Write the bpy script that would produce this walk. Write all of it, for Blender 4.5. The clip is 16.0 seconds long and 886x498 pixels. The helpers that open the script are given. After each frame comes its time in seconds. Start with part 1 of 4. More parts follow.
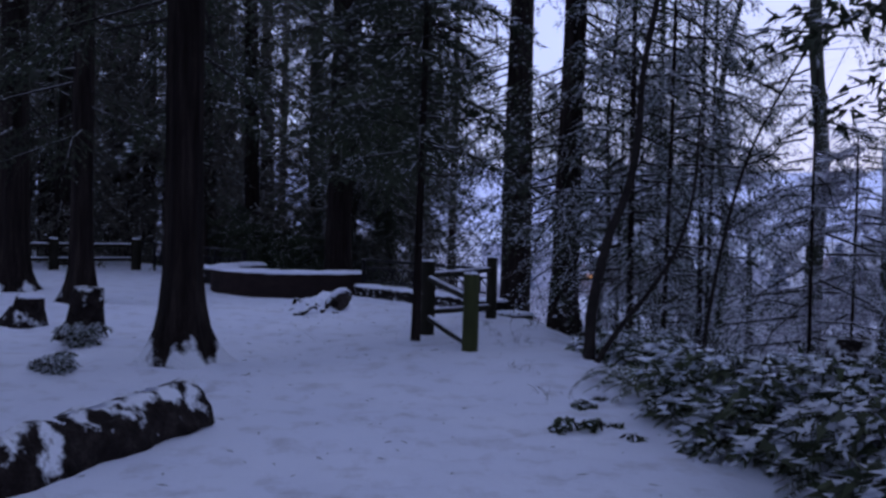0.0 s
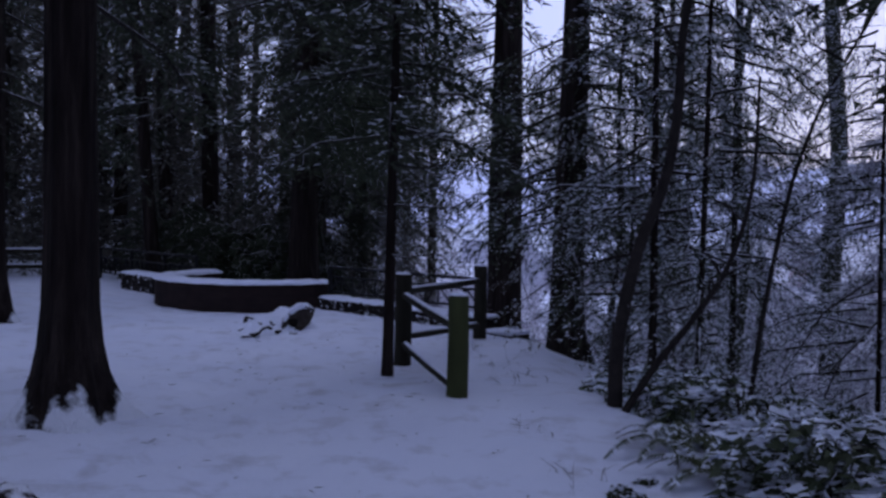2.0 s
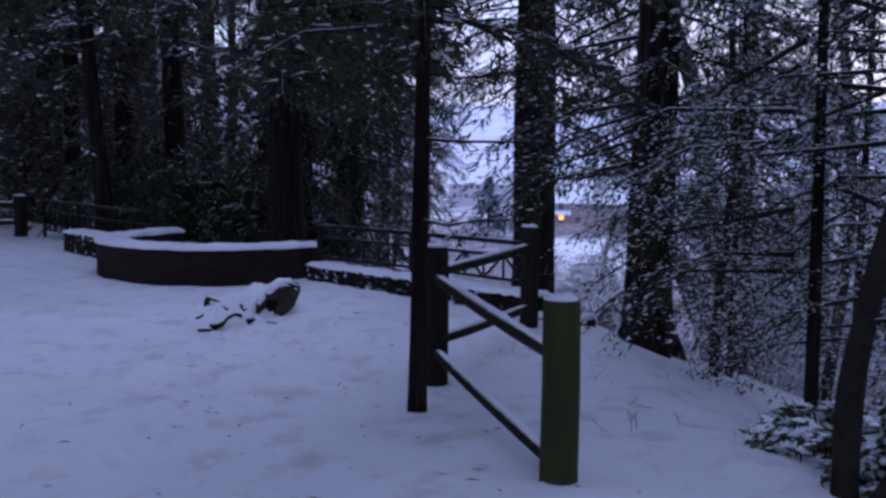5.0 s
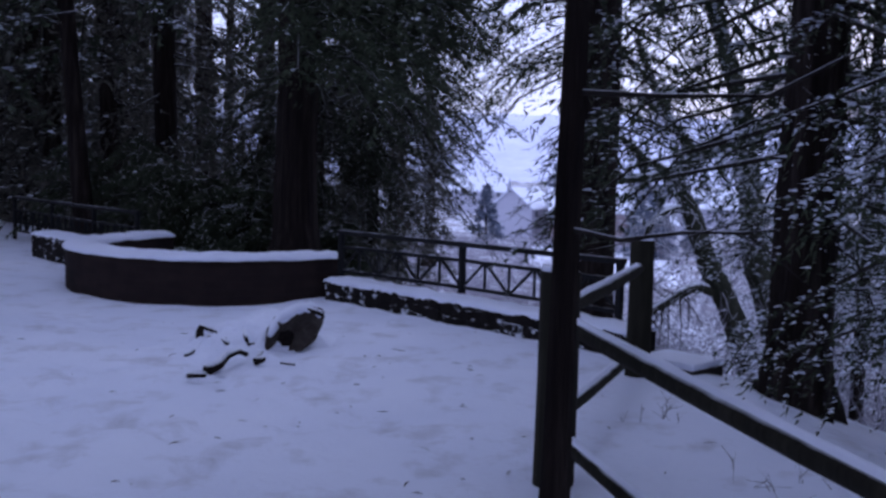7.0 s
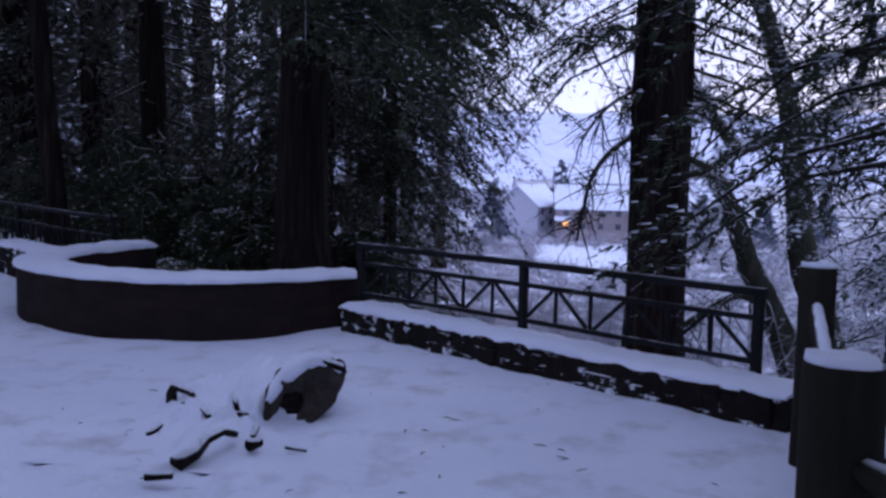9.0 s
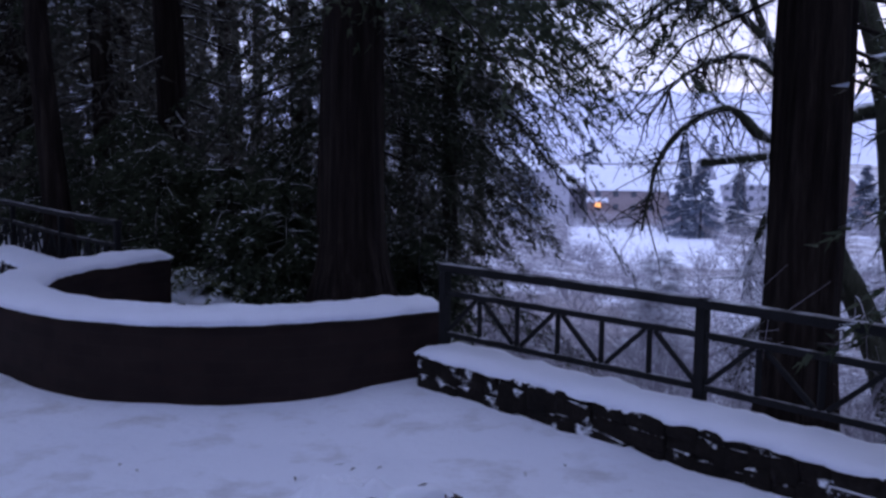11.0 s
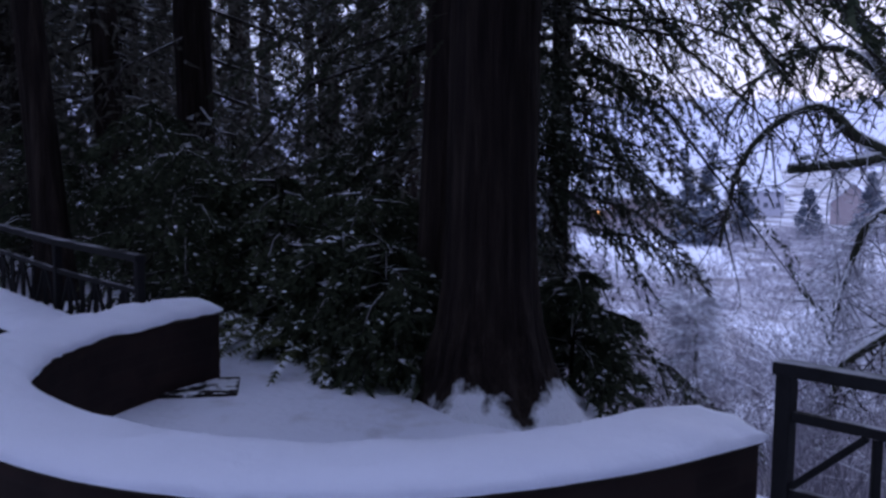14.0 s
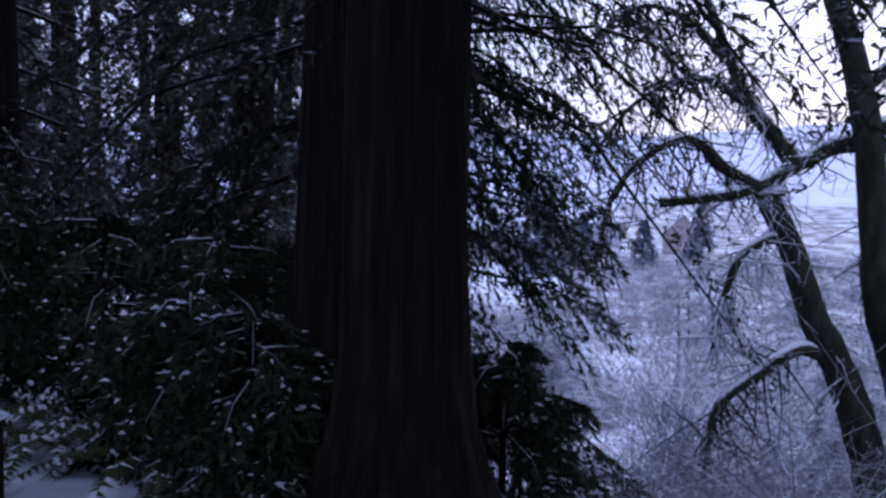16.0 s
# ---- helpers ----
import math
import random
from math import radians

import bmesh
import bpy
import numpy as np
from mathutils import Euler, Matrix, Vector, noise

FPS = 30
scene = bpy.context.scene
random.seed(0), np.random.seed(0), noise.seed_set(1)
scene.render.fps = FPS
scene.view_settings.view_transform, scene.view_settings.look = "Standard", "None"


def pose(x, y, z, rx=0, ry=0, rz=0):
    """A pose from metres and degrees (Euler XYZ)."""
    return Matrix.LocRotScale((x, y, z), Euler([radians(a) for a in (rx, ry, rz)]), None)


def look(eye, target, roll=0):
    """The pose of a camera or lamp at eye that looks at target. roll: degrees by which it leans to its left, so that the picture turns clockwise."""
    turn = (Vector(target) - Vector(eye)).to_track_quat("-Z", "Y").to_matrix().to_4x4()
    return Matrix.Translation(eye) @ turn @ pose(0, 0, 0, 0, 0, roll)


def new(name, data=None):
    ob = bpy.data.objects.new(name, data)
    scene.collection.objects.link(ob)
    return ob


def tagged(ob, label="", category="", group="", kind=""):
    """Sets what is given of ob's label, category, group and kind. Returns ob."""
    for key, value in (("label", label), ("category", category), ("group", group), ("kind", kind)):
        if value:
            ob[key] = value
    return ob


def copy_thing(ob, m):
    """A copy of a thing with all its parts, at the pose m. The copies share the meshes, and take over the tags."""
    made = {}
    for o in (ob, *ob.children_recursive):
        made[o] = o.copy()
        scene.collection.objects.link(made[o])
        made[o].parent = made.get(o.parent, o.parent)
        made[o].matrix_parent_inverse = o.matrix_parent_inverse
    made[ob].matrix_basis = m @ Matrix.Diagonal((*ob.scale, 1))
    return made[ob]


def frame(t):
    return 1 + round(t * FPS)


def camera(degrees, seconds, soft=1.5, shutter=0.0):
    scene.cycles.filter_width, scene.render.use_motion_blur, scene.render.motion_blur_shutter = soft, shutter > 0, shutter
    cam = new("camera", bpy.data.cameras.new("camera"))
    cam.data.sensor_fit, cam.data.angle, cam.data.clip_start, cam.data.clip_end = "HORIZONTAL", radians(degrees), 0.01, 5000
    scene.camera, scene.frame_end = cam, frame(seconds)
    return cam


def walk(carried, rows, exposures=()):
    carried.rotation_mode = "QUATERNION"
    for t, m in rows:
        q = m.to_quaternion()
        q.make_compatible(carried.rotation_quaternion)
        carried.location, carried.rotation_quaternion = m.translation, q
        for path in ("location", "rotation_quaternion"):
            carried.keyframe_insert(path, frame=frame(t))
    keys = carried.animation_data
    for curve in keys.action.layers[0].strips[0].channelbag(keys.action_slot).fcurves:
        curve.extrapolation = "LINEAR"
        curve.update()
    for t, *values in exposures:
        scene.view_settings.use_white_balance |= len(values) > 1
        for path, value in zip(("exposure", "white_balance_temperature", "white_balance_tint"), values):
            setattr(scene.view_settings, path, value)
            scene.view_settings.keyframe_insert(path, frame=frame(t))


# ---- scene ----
cam = camera(50.0, 16.0, soft=2.8)
PATH = [
    (0, (1.312, 0.894, 1.544), (1.076, 2.879, 1.486), 1.4),
    (0.5, (1.164, 1.535, 1.544), (0.935, 3.521, 1.487), 1.0),
    (1, (1.118, 2.152, 1.549), (0.904, 4.139, 1.488), 1.1),
    (1.5, (1.008, 2.77, 1.606), (0.798, 4.758, 1.545), 1.3),
    (2, (1.029, 3.4, 1.613), (0.835, 5.389, 1.549), 1.0),
    (2.5, (0.913, 4.072, 1.632), (0.732, 6.063, 1.568), 1.2),
    (3, (0.815, 4.694, 1.626), (0.641, 6.685, 1.561), 1.5),
    (3.5, (0.683, 5.288, 1.653), (0.513, 7.279, 1.575), 1.3),
    (4, (0.541, 5.708, 1.693), (0.377, 7.696, 1.548), 0.9),
    (4.2, (0.498, 5.93, 1.682), (0.331, 7.916, 1.516), 0.6),
    (6.3, (-0.381, 8.586, 1.49), (-0.535, 10.572, 1.305), 0.6),
    (6.5, (-0.446, 8.82, 1.488), (-0.593, 10.807, 1.311), 1.5),
    (7, (-0.618, 9.318, 1.446), (-0.766, 11.306, 1.28), 1.5),
    (7.5, (-0.72, 9.893, 1.414), (-0.869, 11.88, 1.242), 1.3),
    (8, (-0.895, 10.452, 1.396), (-1.042, 12.439, 1.228), 1.4),
    (8.5, (-1.021, 10.903, 1.422), (-1.168, 12.891, 1.25), 1.4),
    (9, (-1.157, 11.467, 1.425), (-1.312, 13.453, 1.253), 1.3),
    (9.2, (-1.216, 11.651, 1.429), (-1.389, 13.635, 1.252), 1.4),
    (11.5, (-2.047, 14.174, 1.481), (-2.266, 16.15, 1.267), 0.5),
    (12, (-2.254, 14.609, 1.465), (-2.48, 16.585, 1.251), 0.3),
    (12.5, (-2.606, 15.109, 1.448), (-2.825, 17.085, 1.239), 0.6),
    (13, (-2.865, 15.486, 1.448), (-3.087, 17.463, 1.242), 0.5),
    (13.5, (-3.102, 15.935, 1.436), (-3.316, 17.913, 1.228), 0.7),
    (14, (-3.282, 16.295, 1.426), (-3.483, 18.275, 1.228), 0.6),
    (14.5, (-3.354, 16.787, 1.408), (-3.514, 18.77, 1.211), 0.6),
    (15, (-3.492, 17.155, 1.442), (-3.621, 19.142, 1.255), 0.7),
    (15.5, (-3.555, 17.571, 1.426), (-3.591, 19.564, 1.263), 0.9),
    (16, (-3.659, 17.912, 1.432), (-3.535, 19.904, 1.304), 0.8),
]
walk(cam, [(t, look(eye, target, roll)) for t, eye, target, roll in PATH], [(0, -0.58, 6200, 10), (1.2, -0.66, 6250, 10), (2.4, -0.58, 6500, 10), (3.0, -0.52, 6500, 10), (4.2, -0.4, 6500, 10), (6.5, -0.16, 6500, 10), (9, -0.22, 6500, 10), (12, -0.2, 6500, 10), (16, -0.10, 6500, 10)])


# ---- world and light ----
SUN_DIR = (0.35, 0.80, 0.48)
world = bpy.data.worlds.new("world")
scene.world = world
world.use_nodes = True
wn, wl = world.node_tree.nodes, world.node_tree.links
wn.clear()
sky = wn.new("ShaderNodeTexSky")
sky.sky_type = "NISHITA"
sky.sun_disc = False
sky.sun_elevation = radians(12)
sky.sun_rotation = radians(24)
cloud = wn.new("ShaderNodeRGB")
cloud.outputs[0].default_value = (4.1, 4.65, 7.75, 1)
blend = wn.new("ShaderNodeMix")
blend.data_type = "RGBA"
blend.inputs[0].default_value = 0.95
backg = wn.new("ShaderNodeBackground")
backg.inputs["Strength"].default_value = 0.225
wout = wn.new("ShaderNodeOutputWorld")
wl.new(sky.outputs[0], blend.inputs[6])
wl.new(cloud.outputs[0], blend.inputs[7])
wl.new(blend.outputs[2], backg.inputs["Color"])
wl.new(backg.outputs[0], wout.inputs["Surface"])
sun = new("sun", bpy.data.lights.new("sun", "SUN"))
sun.data.energy, sun.data.angle, sun.data.color = 0.25, radians(30), (0.80, 0.85, 1.0)
sun.matrix_world = look(Vector(SUN_DIR) * 60, (0, 0, 0))


# ---- materials ----
def material(name, build):
    m = bpy.data.materials.new(name)
    m.use_nodes = True
    nt = m.node_tree
    build(nt, nt.nodes["Principled BSDF"])
    return m


def node(nt, kind, **values):
    n = nt.nodes.new(kind)
    for key, value in values.items():
        n.inputs[key.replace("_", " ")].default_value = value
    return n


def noise_tex(nt, scale, detail=4.0, stretch=(1, 1, 1), rough=0.55):
    co = nt.nodes.new("ShaderNodeTexCoord")
    mp = nt.nodes.new("ShaderNodeMapping")
    mp.inputs["Scale"].default_value = stretch
    n = node(nt, "ShaderNodeTexNoise", Scale=scale, Detail=detail, Roughness=rough)
    nt.links.new(co.outputs["Object"], mp.inputs["Vector"])
    nt.links.new(mp.outputs["Vector"], n.inputs["Vector"])
    return n


def ramp(nt, source, stops):
    r = nt.nodes.new("ShaderNodeValToRGB")
    el = r.color_ramp.elements
    while len(el) < len(stops):
        el.new(0.5)
    for e, (at, col) in zip(el, stops):
        e.position, e.color = at, (*col, 1)
    nt.links.new(source, r.inputs["Fac"])
    return r


def bump(nt, bsdf, source, strength, distance):
    b = node(nt, "ShaderNodeBump", Strength=strength, Distance=distance)
    nt.links.new(source, b.inputs["Height"])
    nt.links.new(b.outputs["Normal"], bsdf.inputs["Normal"])


def mix_col(nt, fac, a, b):
    m = nt.nodes.new("ShaderNodeMix")
    m.data_type = "RGBA"
    if isinstance(fac, float):
        m.inputs[0].default_value = fac
    else:
        nt.links.new(fac, m.inputs[0])
    for slot, v in ((6, a), (7, b)):
        if isinstance(v, tuple):
            m.inputs[slot].default_value = (*v, 1)
        else:
            nt.links.new(v, m.inputs[slot])
    return m.outputs[2]


def dusting(nt, low, high, scale, amount):
    """Snow that settled where the surface looks up, broken by noise."""
    g = nt.nodes.new("ShaderNodeNewGeometry")
    sep = nt.nodes.new("ShaderNodeSeparateXYZ")
    nt.links.new(g.outputs["Normal"], sep.inputs[0])
    n = noise_tex(nt, scale, 5.0)
    add = nt.nodes.new("ShaderNodeMath")
    add.operation = "MULTIPLY_ADD"
    nt.links.new(n.outputs["Fac"], add.inputs[0])
    add.inputs[1].default_value = amount
    nt.links.new(sep.outputs["Z"], add.inputs[2])
    mr = node(nt, "ShaderNodeMapRange", From_Min=low, From_Max=high)
    nt.links.new(add.outputs[0], mr.inputs["Value"])
    return mr.outputs[0]


SNOW = (0.80, 0.83, 0.90)


def surface(name, stops, scale, rough, stretch=(1, 1, 1), bump_at=(8.0, 0.5, 0.02), snow=None, fine=0.35, gloss=0.12):
    def build(nt, b):
        b.inputs["Specular IOR Level"].default_value = gloss
        n1 = noise_tex(nt, scale, 5.0, stretch)
        n2 = noise_tex(nt, scale * 7, 4.0, stretch)
        m = nt.nodes.new("ShaderNodeMix")
        m.data_type = "FLOAT"
        m.inputs[0].default_value = fine
        nt.links.new(n1.outputs["Fac"], m.inputs[2])
        nt.links.new(n2.outputs["Fac"], m.inputs[3])
        col = ramp(nt, m.outputs[0], stops).outputs["Color"]
        if snow:
            col = mix_col(nt, dusting(nt, *snow), col, SNOW)
        nt.links.new(col, b.inputs["Base Color"])
        b.inputs["Roughness"].default_value = rough
        n3 = noise_tex(nt, bump_at[0], 6.0, stretch)
        bump(nt, b, n3.outputs["Fac"], bump_at[1], bump_at[2])
    return material(name, build)


def leafy(name, a, b_col, rough=0.6):
    def build(nt, b):
        b.inputs["Specular IOR Level"].default_value = 0.12
        g = nt.nodes.new("ShaderNodeNewGeometry")
        oi = nt.nodes.new("ShaderNodeObjectInfo")
        c = ramp(nt, g.outputs["Random Per Island"], [(0.0, a), (1.0, b_col)]).outputs["Color"]
        hs = nt.nodes.new("ShaderNodeHueSaturation")
        mr = node(nt, "ShaderNodeMapRange", To_Min=0.75, To_Max=1.25)
        nt.links.new(oi.outputs["Random"], mr.inputs["Value"])
        nt.links.new(mr.outputs[0], hs.inputs["Value"])
        nt.links.new(c, hs.inputs["Color"])
        nt.links.new(hs.outputs[0], b.inputs["Base Color"])
        b.inputs["Roughness"].default_value = rough
    return material(name, build)


def snow_build(nt, b):
    n1 = noise_tex(nt, 0.9, 4.0)
    n2 = noise_tex(nt, 14.0, 5.0)
    col = ramp(nt, n1.outputs["Fac"], [(0.25, (0.72, 0.76, 0.88)), (0.7, (0.80, 0.83, 0.93))]).outputs["Color"]
    nt.links.new(col, b.inputs["Base Color"])
    b.inputs["Roughness"].default_value = 0.65
    bump(nt, b, n2.outputs["Fac"], 0.35, 0.02)


M_SNOW = material("snow", snow_build)


def ground_build(nt, b):
    """Snow over the clearing; brush, twigs and bare soil show through on the valley side."""
    n1 = noise_tex(nt, 0.7, 4.0)
    n2 = noise_tex(nt, 13.0, 5.0)
    snow = ramp(nt, n1.outputs["Fac"], [(0.25, (0.72, 0.76, 0.88)), (0.7, (0.80, 0.83, 0.93))]).outputs["Color"]
    n5 = noise_tex(nt, 2.6, 7.0, rough=0.65)
    worn = ramp(nt, n5.outputs["Fac"], [(0.52, (0, 0, 0)), (0.70, (0.55, 0.55, 0.55))]).outputs["Color"]
    snow = mix_col(nt, worn, snow, (0.40, 0.39, 0.41))
    n3 = noise_tex(nt, 0.16, 7.0, rough=0.7)
    n4 = noise_tex(nt, 2.2, 6.0, rough=0.7)
    brush = ramp(nt, n4.outputs["Fac"], [(0.3, (0.09, 0.08, 0.09)), (0.6, (0.20, 0.18, 0.21)), (0.8, (0.5, 0.52, 0.6))]).outputs["Color"]
    at = nt.nodes.new("ShaderNodeAttribute")
    at.attribute_name = "brush"
    add = nt.nodes.new("ShaderNodeMath")
    add.operation = "MULTIPLY_ADD"
    nt.links.new(n3.outputs["Fac"], add.inputs[0])
    add.inputs[1].default_value = 1.6
    nt.links.new(at.outputs["Fac"], add.inputs[2])
    mr = node(nt, "ShaderNodeMapRange", From_Min=1.2, From_Max=1.5)
    nt.links.new(add.outputs[0], mr.inputs["Value"])
    nt.links.new(mix_col(nt, mr.outputs[0], snow, brush), b.inputs["Base Color"])
    b.inputs["Roughness"].default_value = 0.7
    bump(nt, b, n2.outputs["Fac"], 0.4, 0.025)


M_GROUND = material("snow_ground", ground_build)
M_BARK = surface("bark", [(0.36, (0.006, 0.004, 0.004)), (0.52, (0.018, 0.013, 0.011)), (0.68, (0.040, 0.031, 0.027))], 14.0, 0.95, (1, 1, 0.07), (30.0, 1.0, 0.05), snow=(0.76, 0.88, 7.0, 0.6), fine=0.25)
M_BARK_GREY = surface("mossy_bark", [(0.3, (0.014, 0.015, 0.011)), (0.55, (0.04, 0.043, 0.03)), (0.8, (0.10, 0.10, 0.085))], 5.0, 0.9, (1, 1, 0.3), (14.0, 0.9, 0.05), snow=(0.72, 0.92, 9.0, 0.5))
M_TWIG = surface("twig_bark", [(0.3, (0.010, 0.008, 0.008)), (0.8, (0.045, 0.038, 0.034))], 12.0, 0.85, snow=(0.95, 1.2, 14.0, 0.4))
M_FROST = surface("frosted_twig", [(0.3, (0.16, 0.15, 0.17)), (0.8, (0.50, 0.50, 0.58))], 9.0, 0.8, snow=(0.3, 0.9, 7.0, 0.5))
# Frosted twig colour, made lighter still to carry the valley haze.
M_BRUSH = surface("brushwood", [(0.3, (0.22, 0.20, 0.23)), (0.8, (0.46, 0.45, 0.52))], 3.0, 0.85, snow=(0.85, 1.25, 7.0, 0.5))
M_LEAF = leafy("conifer_leaf", (0.020, 0.029, 0.017), (0.058, 0.070, 0.042))
# Conifer leaf lightened and greyed: haze and brightness put into the colour.
M_LEAF_LIGHTENED = leafy("conifer_leaf_lightened", (0.042, 0.045, 0.036), (0.13, 0.125, 0.105))
M_SHRUB = leafy("shrub_leaf", (0.030, 0.042, 0.022), (0.09, 0.105, 0.06), 0.45)
M_FERN = leafy("fern_leaf", (0.03, 0.042, 0.016), (0.085, 0.085, 0.04), 0.6)
M_LEAFSNOW = leafy("leaf_snow", (0.62, 0.66, 0.74), (0.80, 0.83, 0.90), 0.7)
M_WOOD = surface("fence_wood", [(0.3, (0.009, 0.008, 0.006)), (0.55, (0.022, 0.020, 0.014)), (0.8, (0.05, 0.046, 0.034))], 4.0, 0.85, (1, 1, 0.15), (18.0, 0.6, 0.02), snow=(0.9, 1.2, 8.0, 0.35))
M_GREENWOOD = surface("algae_wood", [(0.3, (0.02, 0.024, 0.009)), (0.55, (0.045, 0.052, 0.02)), (0.8, (0.09, 0.095, 0.045))], 3.0, 0.85, (1, 1, 0.15), (18.0, 0.6, 0.02))
M_CUT = surface("cut_wood", [(0.3, (0.024, 0.019, 0.017)), (0.55, (0.060, 0.050, 0.044)), (0.8, (0.13, 0.112, 0.098))], 6.0, 0.85, (1, 4, 1), (25.0, 0.5, 0.01))
M_IRON = surface("painted_iron", [(0.3, (0.008, 0.008, 0.009)), (0.8, (0.018, 0.018, 0.02))], 10.0, 0.7, bump_at=(40.0, 0.2, 0.003), snow=(1.15, 1.35, 6.0, 0.4))


def brick_build(nt, b):
    at = nt.nodes.new("ShaderNodeUVMap")
    br = node(nt, "ShaderNodeTexBrick", Scale=1.0, Mortar_Size=0.006, Brick_Width=0.22, Row_Height=0.075, Bias=-0.2)
    br.inputs["Color1"].default_value = (0.015, 0.010, 0.009, 1)
    br.inputs["Color2"].default_value = (0.028, 0.017, 0.015, 1)
    br.inputs["Mortar"].default_value = (0.020, 0.015, 0.014, 1)
    nt.links.new(at.outputs[0], br.inputs["Vector"])
    n = noise_tex(nt, 3.0, 6.0)
    dirt = ramp(nt, n.outputs["Fac"], [(0.35, (0.014, 0.010, 0.010)), (0.65, (0.034, 0.023, 0.021))]).outputs["Color"]
    nt.links.new(mix_col(nt, 0.45, br.outputs["Color"], dirt), b.inputs["Base Color"])
    b.inputs["Roughness"].default_value = 0.9
    b.inputs["Specular IOR Level"].default_value = 0.12
    bump(nt, b, br.outputs["Fac"], -0.3, 0.006)


M_BRICK = material("dark_brick", brick_build)
M_STONE = surface("mossy_stone", [(0.3, (0.014, 0.012, 0.011)), (0.55, (0.035, 0.030, 0.026)), (0.8, (0.08, 0.075, 0.065))], 3.5, 0.9, bump_at=(9.0, 0.8, 0.04), snow=(1.22, 1.40, 9.0, 0.7))
M_LOGBARK = surface("rotting_bark", [(0.34, (0.007, 0.005, 0.005)), (0.52, (0.020, 0.015, 0.014)), (0.68, (0.048, 0.040, 0.036))], 9.0, 0.95, bump_at=(16.0, 1.0, 0.05), snow=(3.75, 4.25, 5.0, 6.0), fine=0.3)
M_RUBBLE = surface("snow_flecked_rubble", [(0.3, (0.007, 0.006, 0.006)), (0.55, (0.015, 0.012, 0.011)), (0.8, (0.034, 0.029, 0.026))], 4.5, 0.92, bump_at=(11.0, 0.9, 0.04), snow=(3.75, 4.2, 9.0, 6.0))
M_SIGN = surface("sign_paint", [(0.3, (0.62, 0.63, 0.62)), (0.8, (0.75, 0.76, 0.75))], 6.0, 0.5)
# Siding of the far houses, paled by haze put into the colours.
M_HWALL = surface("hazed_siding", [(0.3, (0.30, 0.25, 0.27)), (0.8, (0.42, 0.36, 0.38))], 1.5, 0.8)
M_HWALL2 = surface("hazed_siding_pale", [(0.3, (0.42, 0.42, 0.50)), (0.8, (0.52, 0.52, 0.60))], 1.5, 0.8)
M_GLASS = surface("window_glass", [(0.3, (0.10, 0.11, 0.14)), (0.8, (0.16, 0.17, 0.20))], 1.0, 0.15)


def lamp_build(nt, b):
    b.inputs["Base Color"].default_value = (1, 0.6, 0.3, 1)
    b.inputs["Emission Color"].default_value = (1.0, 0.42, 0.12, 1)
    b.inputs["Emission Strength"].default_value = 2.2


M_LAMP = material("porch_lamp_glass", lamp_build)


# Distance haze is put into the pale blue colour and a faint glow.
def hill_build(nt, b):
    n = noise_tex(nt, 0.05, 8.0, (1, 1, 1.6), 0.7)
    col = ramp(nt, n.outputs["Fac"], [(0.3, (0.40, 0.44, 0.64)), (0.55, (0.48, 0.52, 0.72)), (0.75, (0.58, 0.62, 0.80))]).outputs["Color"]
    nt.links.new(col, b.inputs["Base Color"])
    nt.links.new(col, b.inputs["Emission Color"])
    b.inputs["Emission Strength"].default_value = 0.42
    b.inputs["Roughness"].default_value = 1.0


M_HILL = material("haze_tinted_hillside", hill_build)
# Far leaf colour with the blue-grey of distance haze put into it.
M_FARTREE = surface("haze_tinted_conifer", [(0.3, (0.10, 0.12, 0.17)), (0.8, (0.20, 0.23, 0.30))], 1.0, 0.9)


# ---- building helpers ----
def mesh_of(name, verts, faces, mats, index=None, smooth=False):
    me = bpy.data.meshes.new(name)
    me.from_pydata(verts if isinstance(verts, list) else verts.tolist(), [], faces if isinstance(faces, list) else faces.tolist())
    for m in mats:
        me.materials.append(m)
    if index is not None:
        me.polygons.foreach_set("material_index", np.asarray(index, dtype=np.int32))
    if smooth:
        me.polygons.foreach_set("use_smooth", np.ones(len(me.polygons), dtype=bool))
    me.update()
    return me


def part(name, data, mat, parent, label=""):
    """Links a bmesh or a mesh as one mesh object under a thing or a part."""
    if isinstance(data, bmesh.types.BMesh):
        me = bpy.data.meshes.new(name)
        data.to_mesh(me)
        data.free()
        me.materials.append(mat)
    else:
        me = data
    ob = new(name, me)
    ob.parent = parent
    return tagged(ob, label)


def thing(name, m, label, category, group="", kind=""):
    ob = new(name)
    ob.matrix_basis = m
    return tagged(ob, label, category, group, kind)


def box(bm, m, sx, sy, sz, bevel=0.0):
    made = bmesh.ops.create_cube(bm, size=1.0, matrix=m @ Matrix.Diagonal((sx, sy, sz, 1)))
    if bevel:
        edges = list({e for v in made["verts"] for e in v.link_edges})
        bmesh.ops.bevel(bm, geom=edges, offset=bevel, segments=2, affect="EDGES", profile=0.6)


def boxed(m, sx, sy, sz, bevel=0.0):
    bm = bmesh.new()
    box(bm, m, sx, sy, sz, bevel)
    return bm


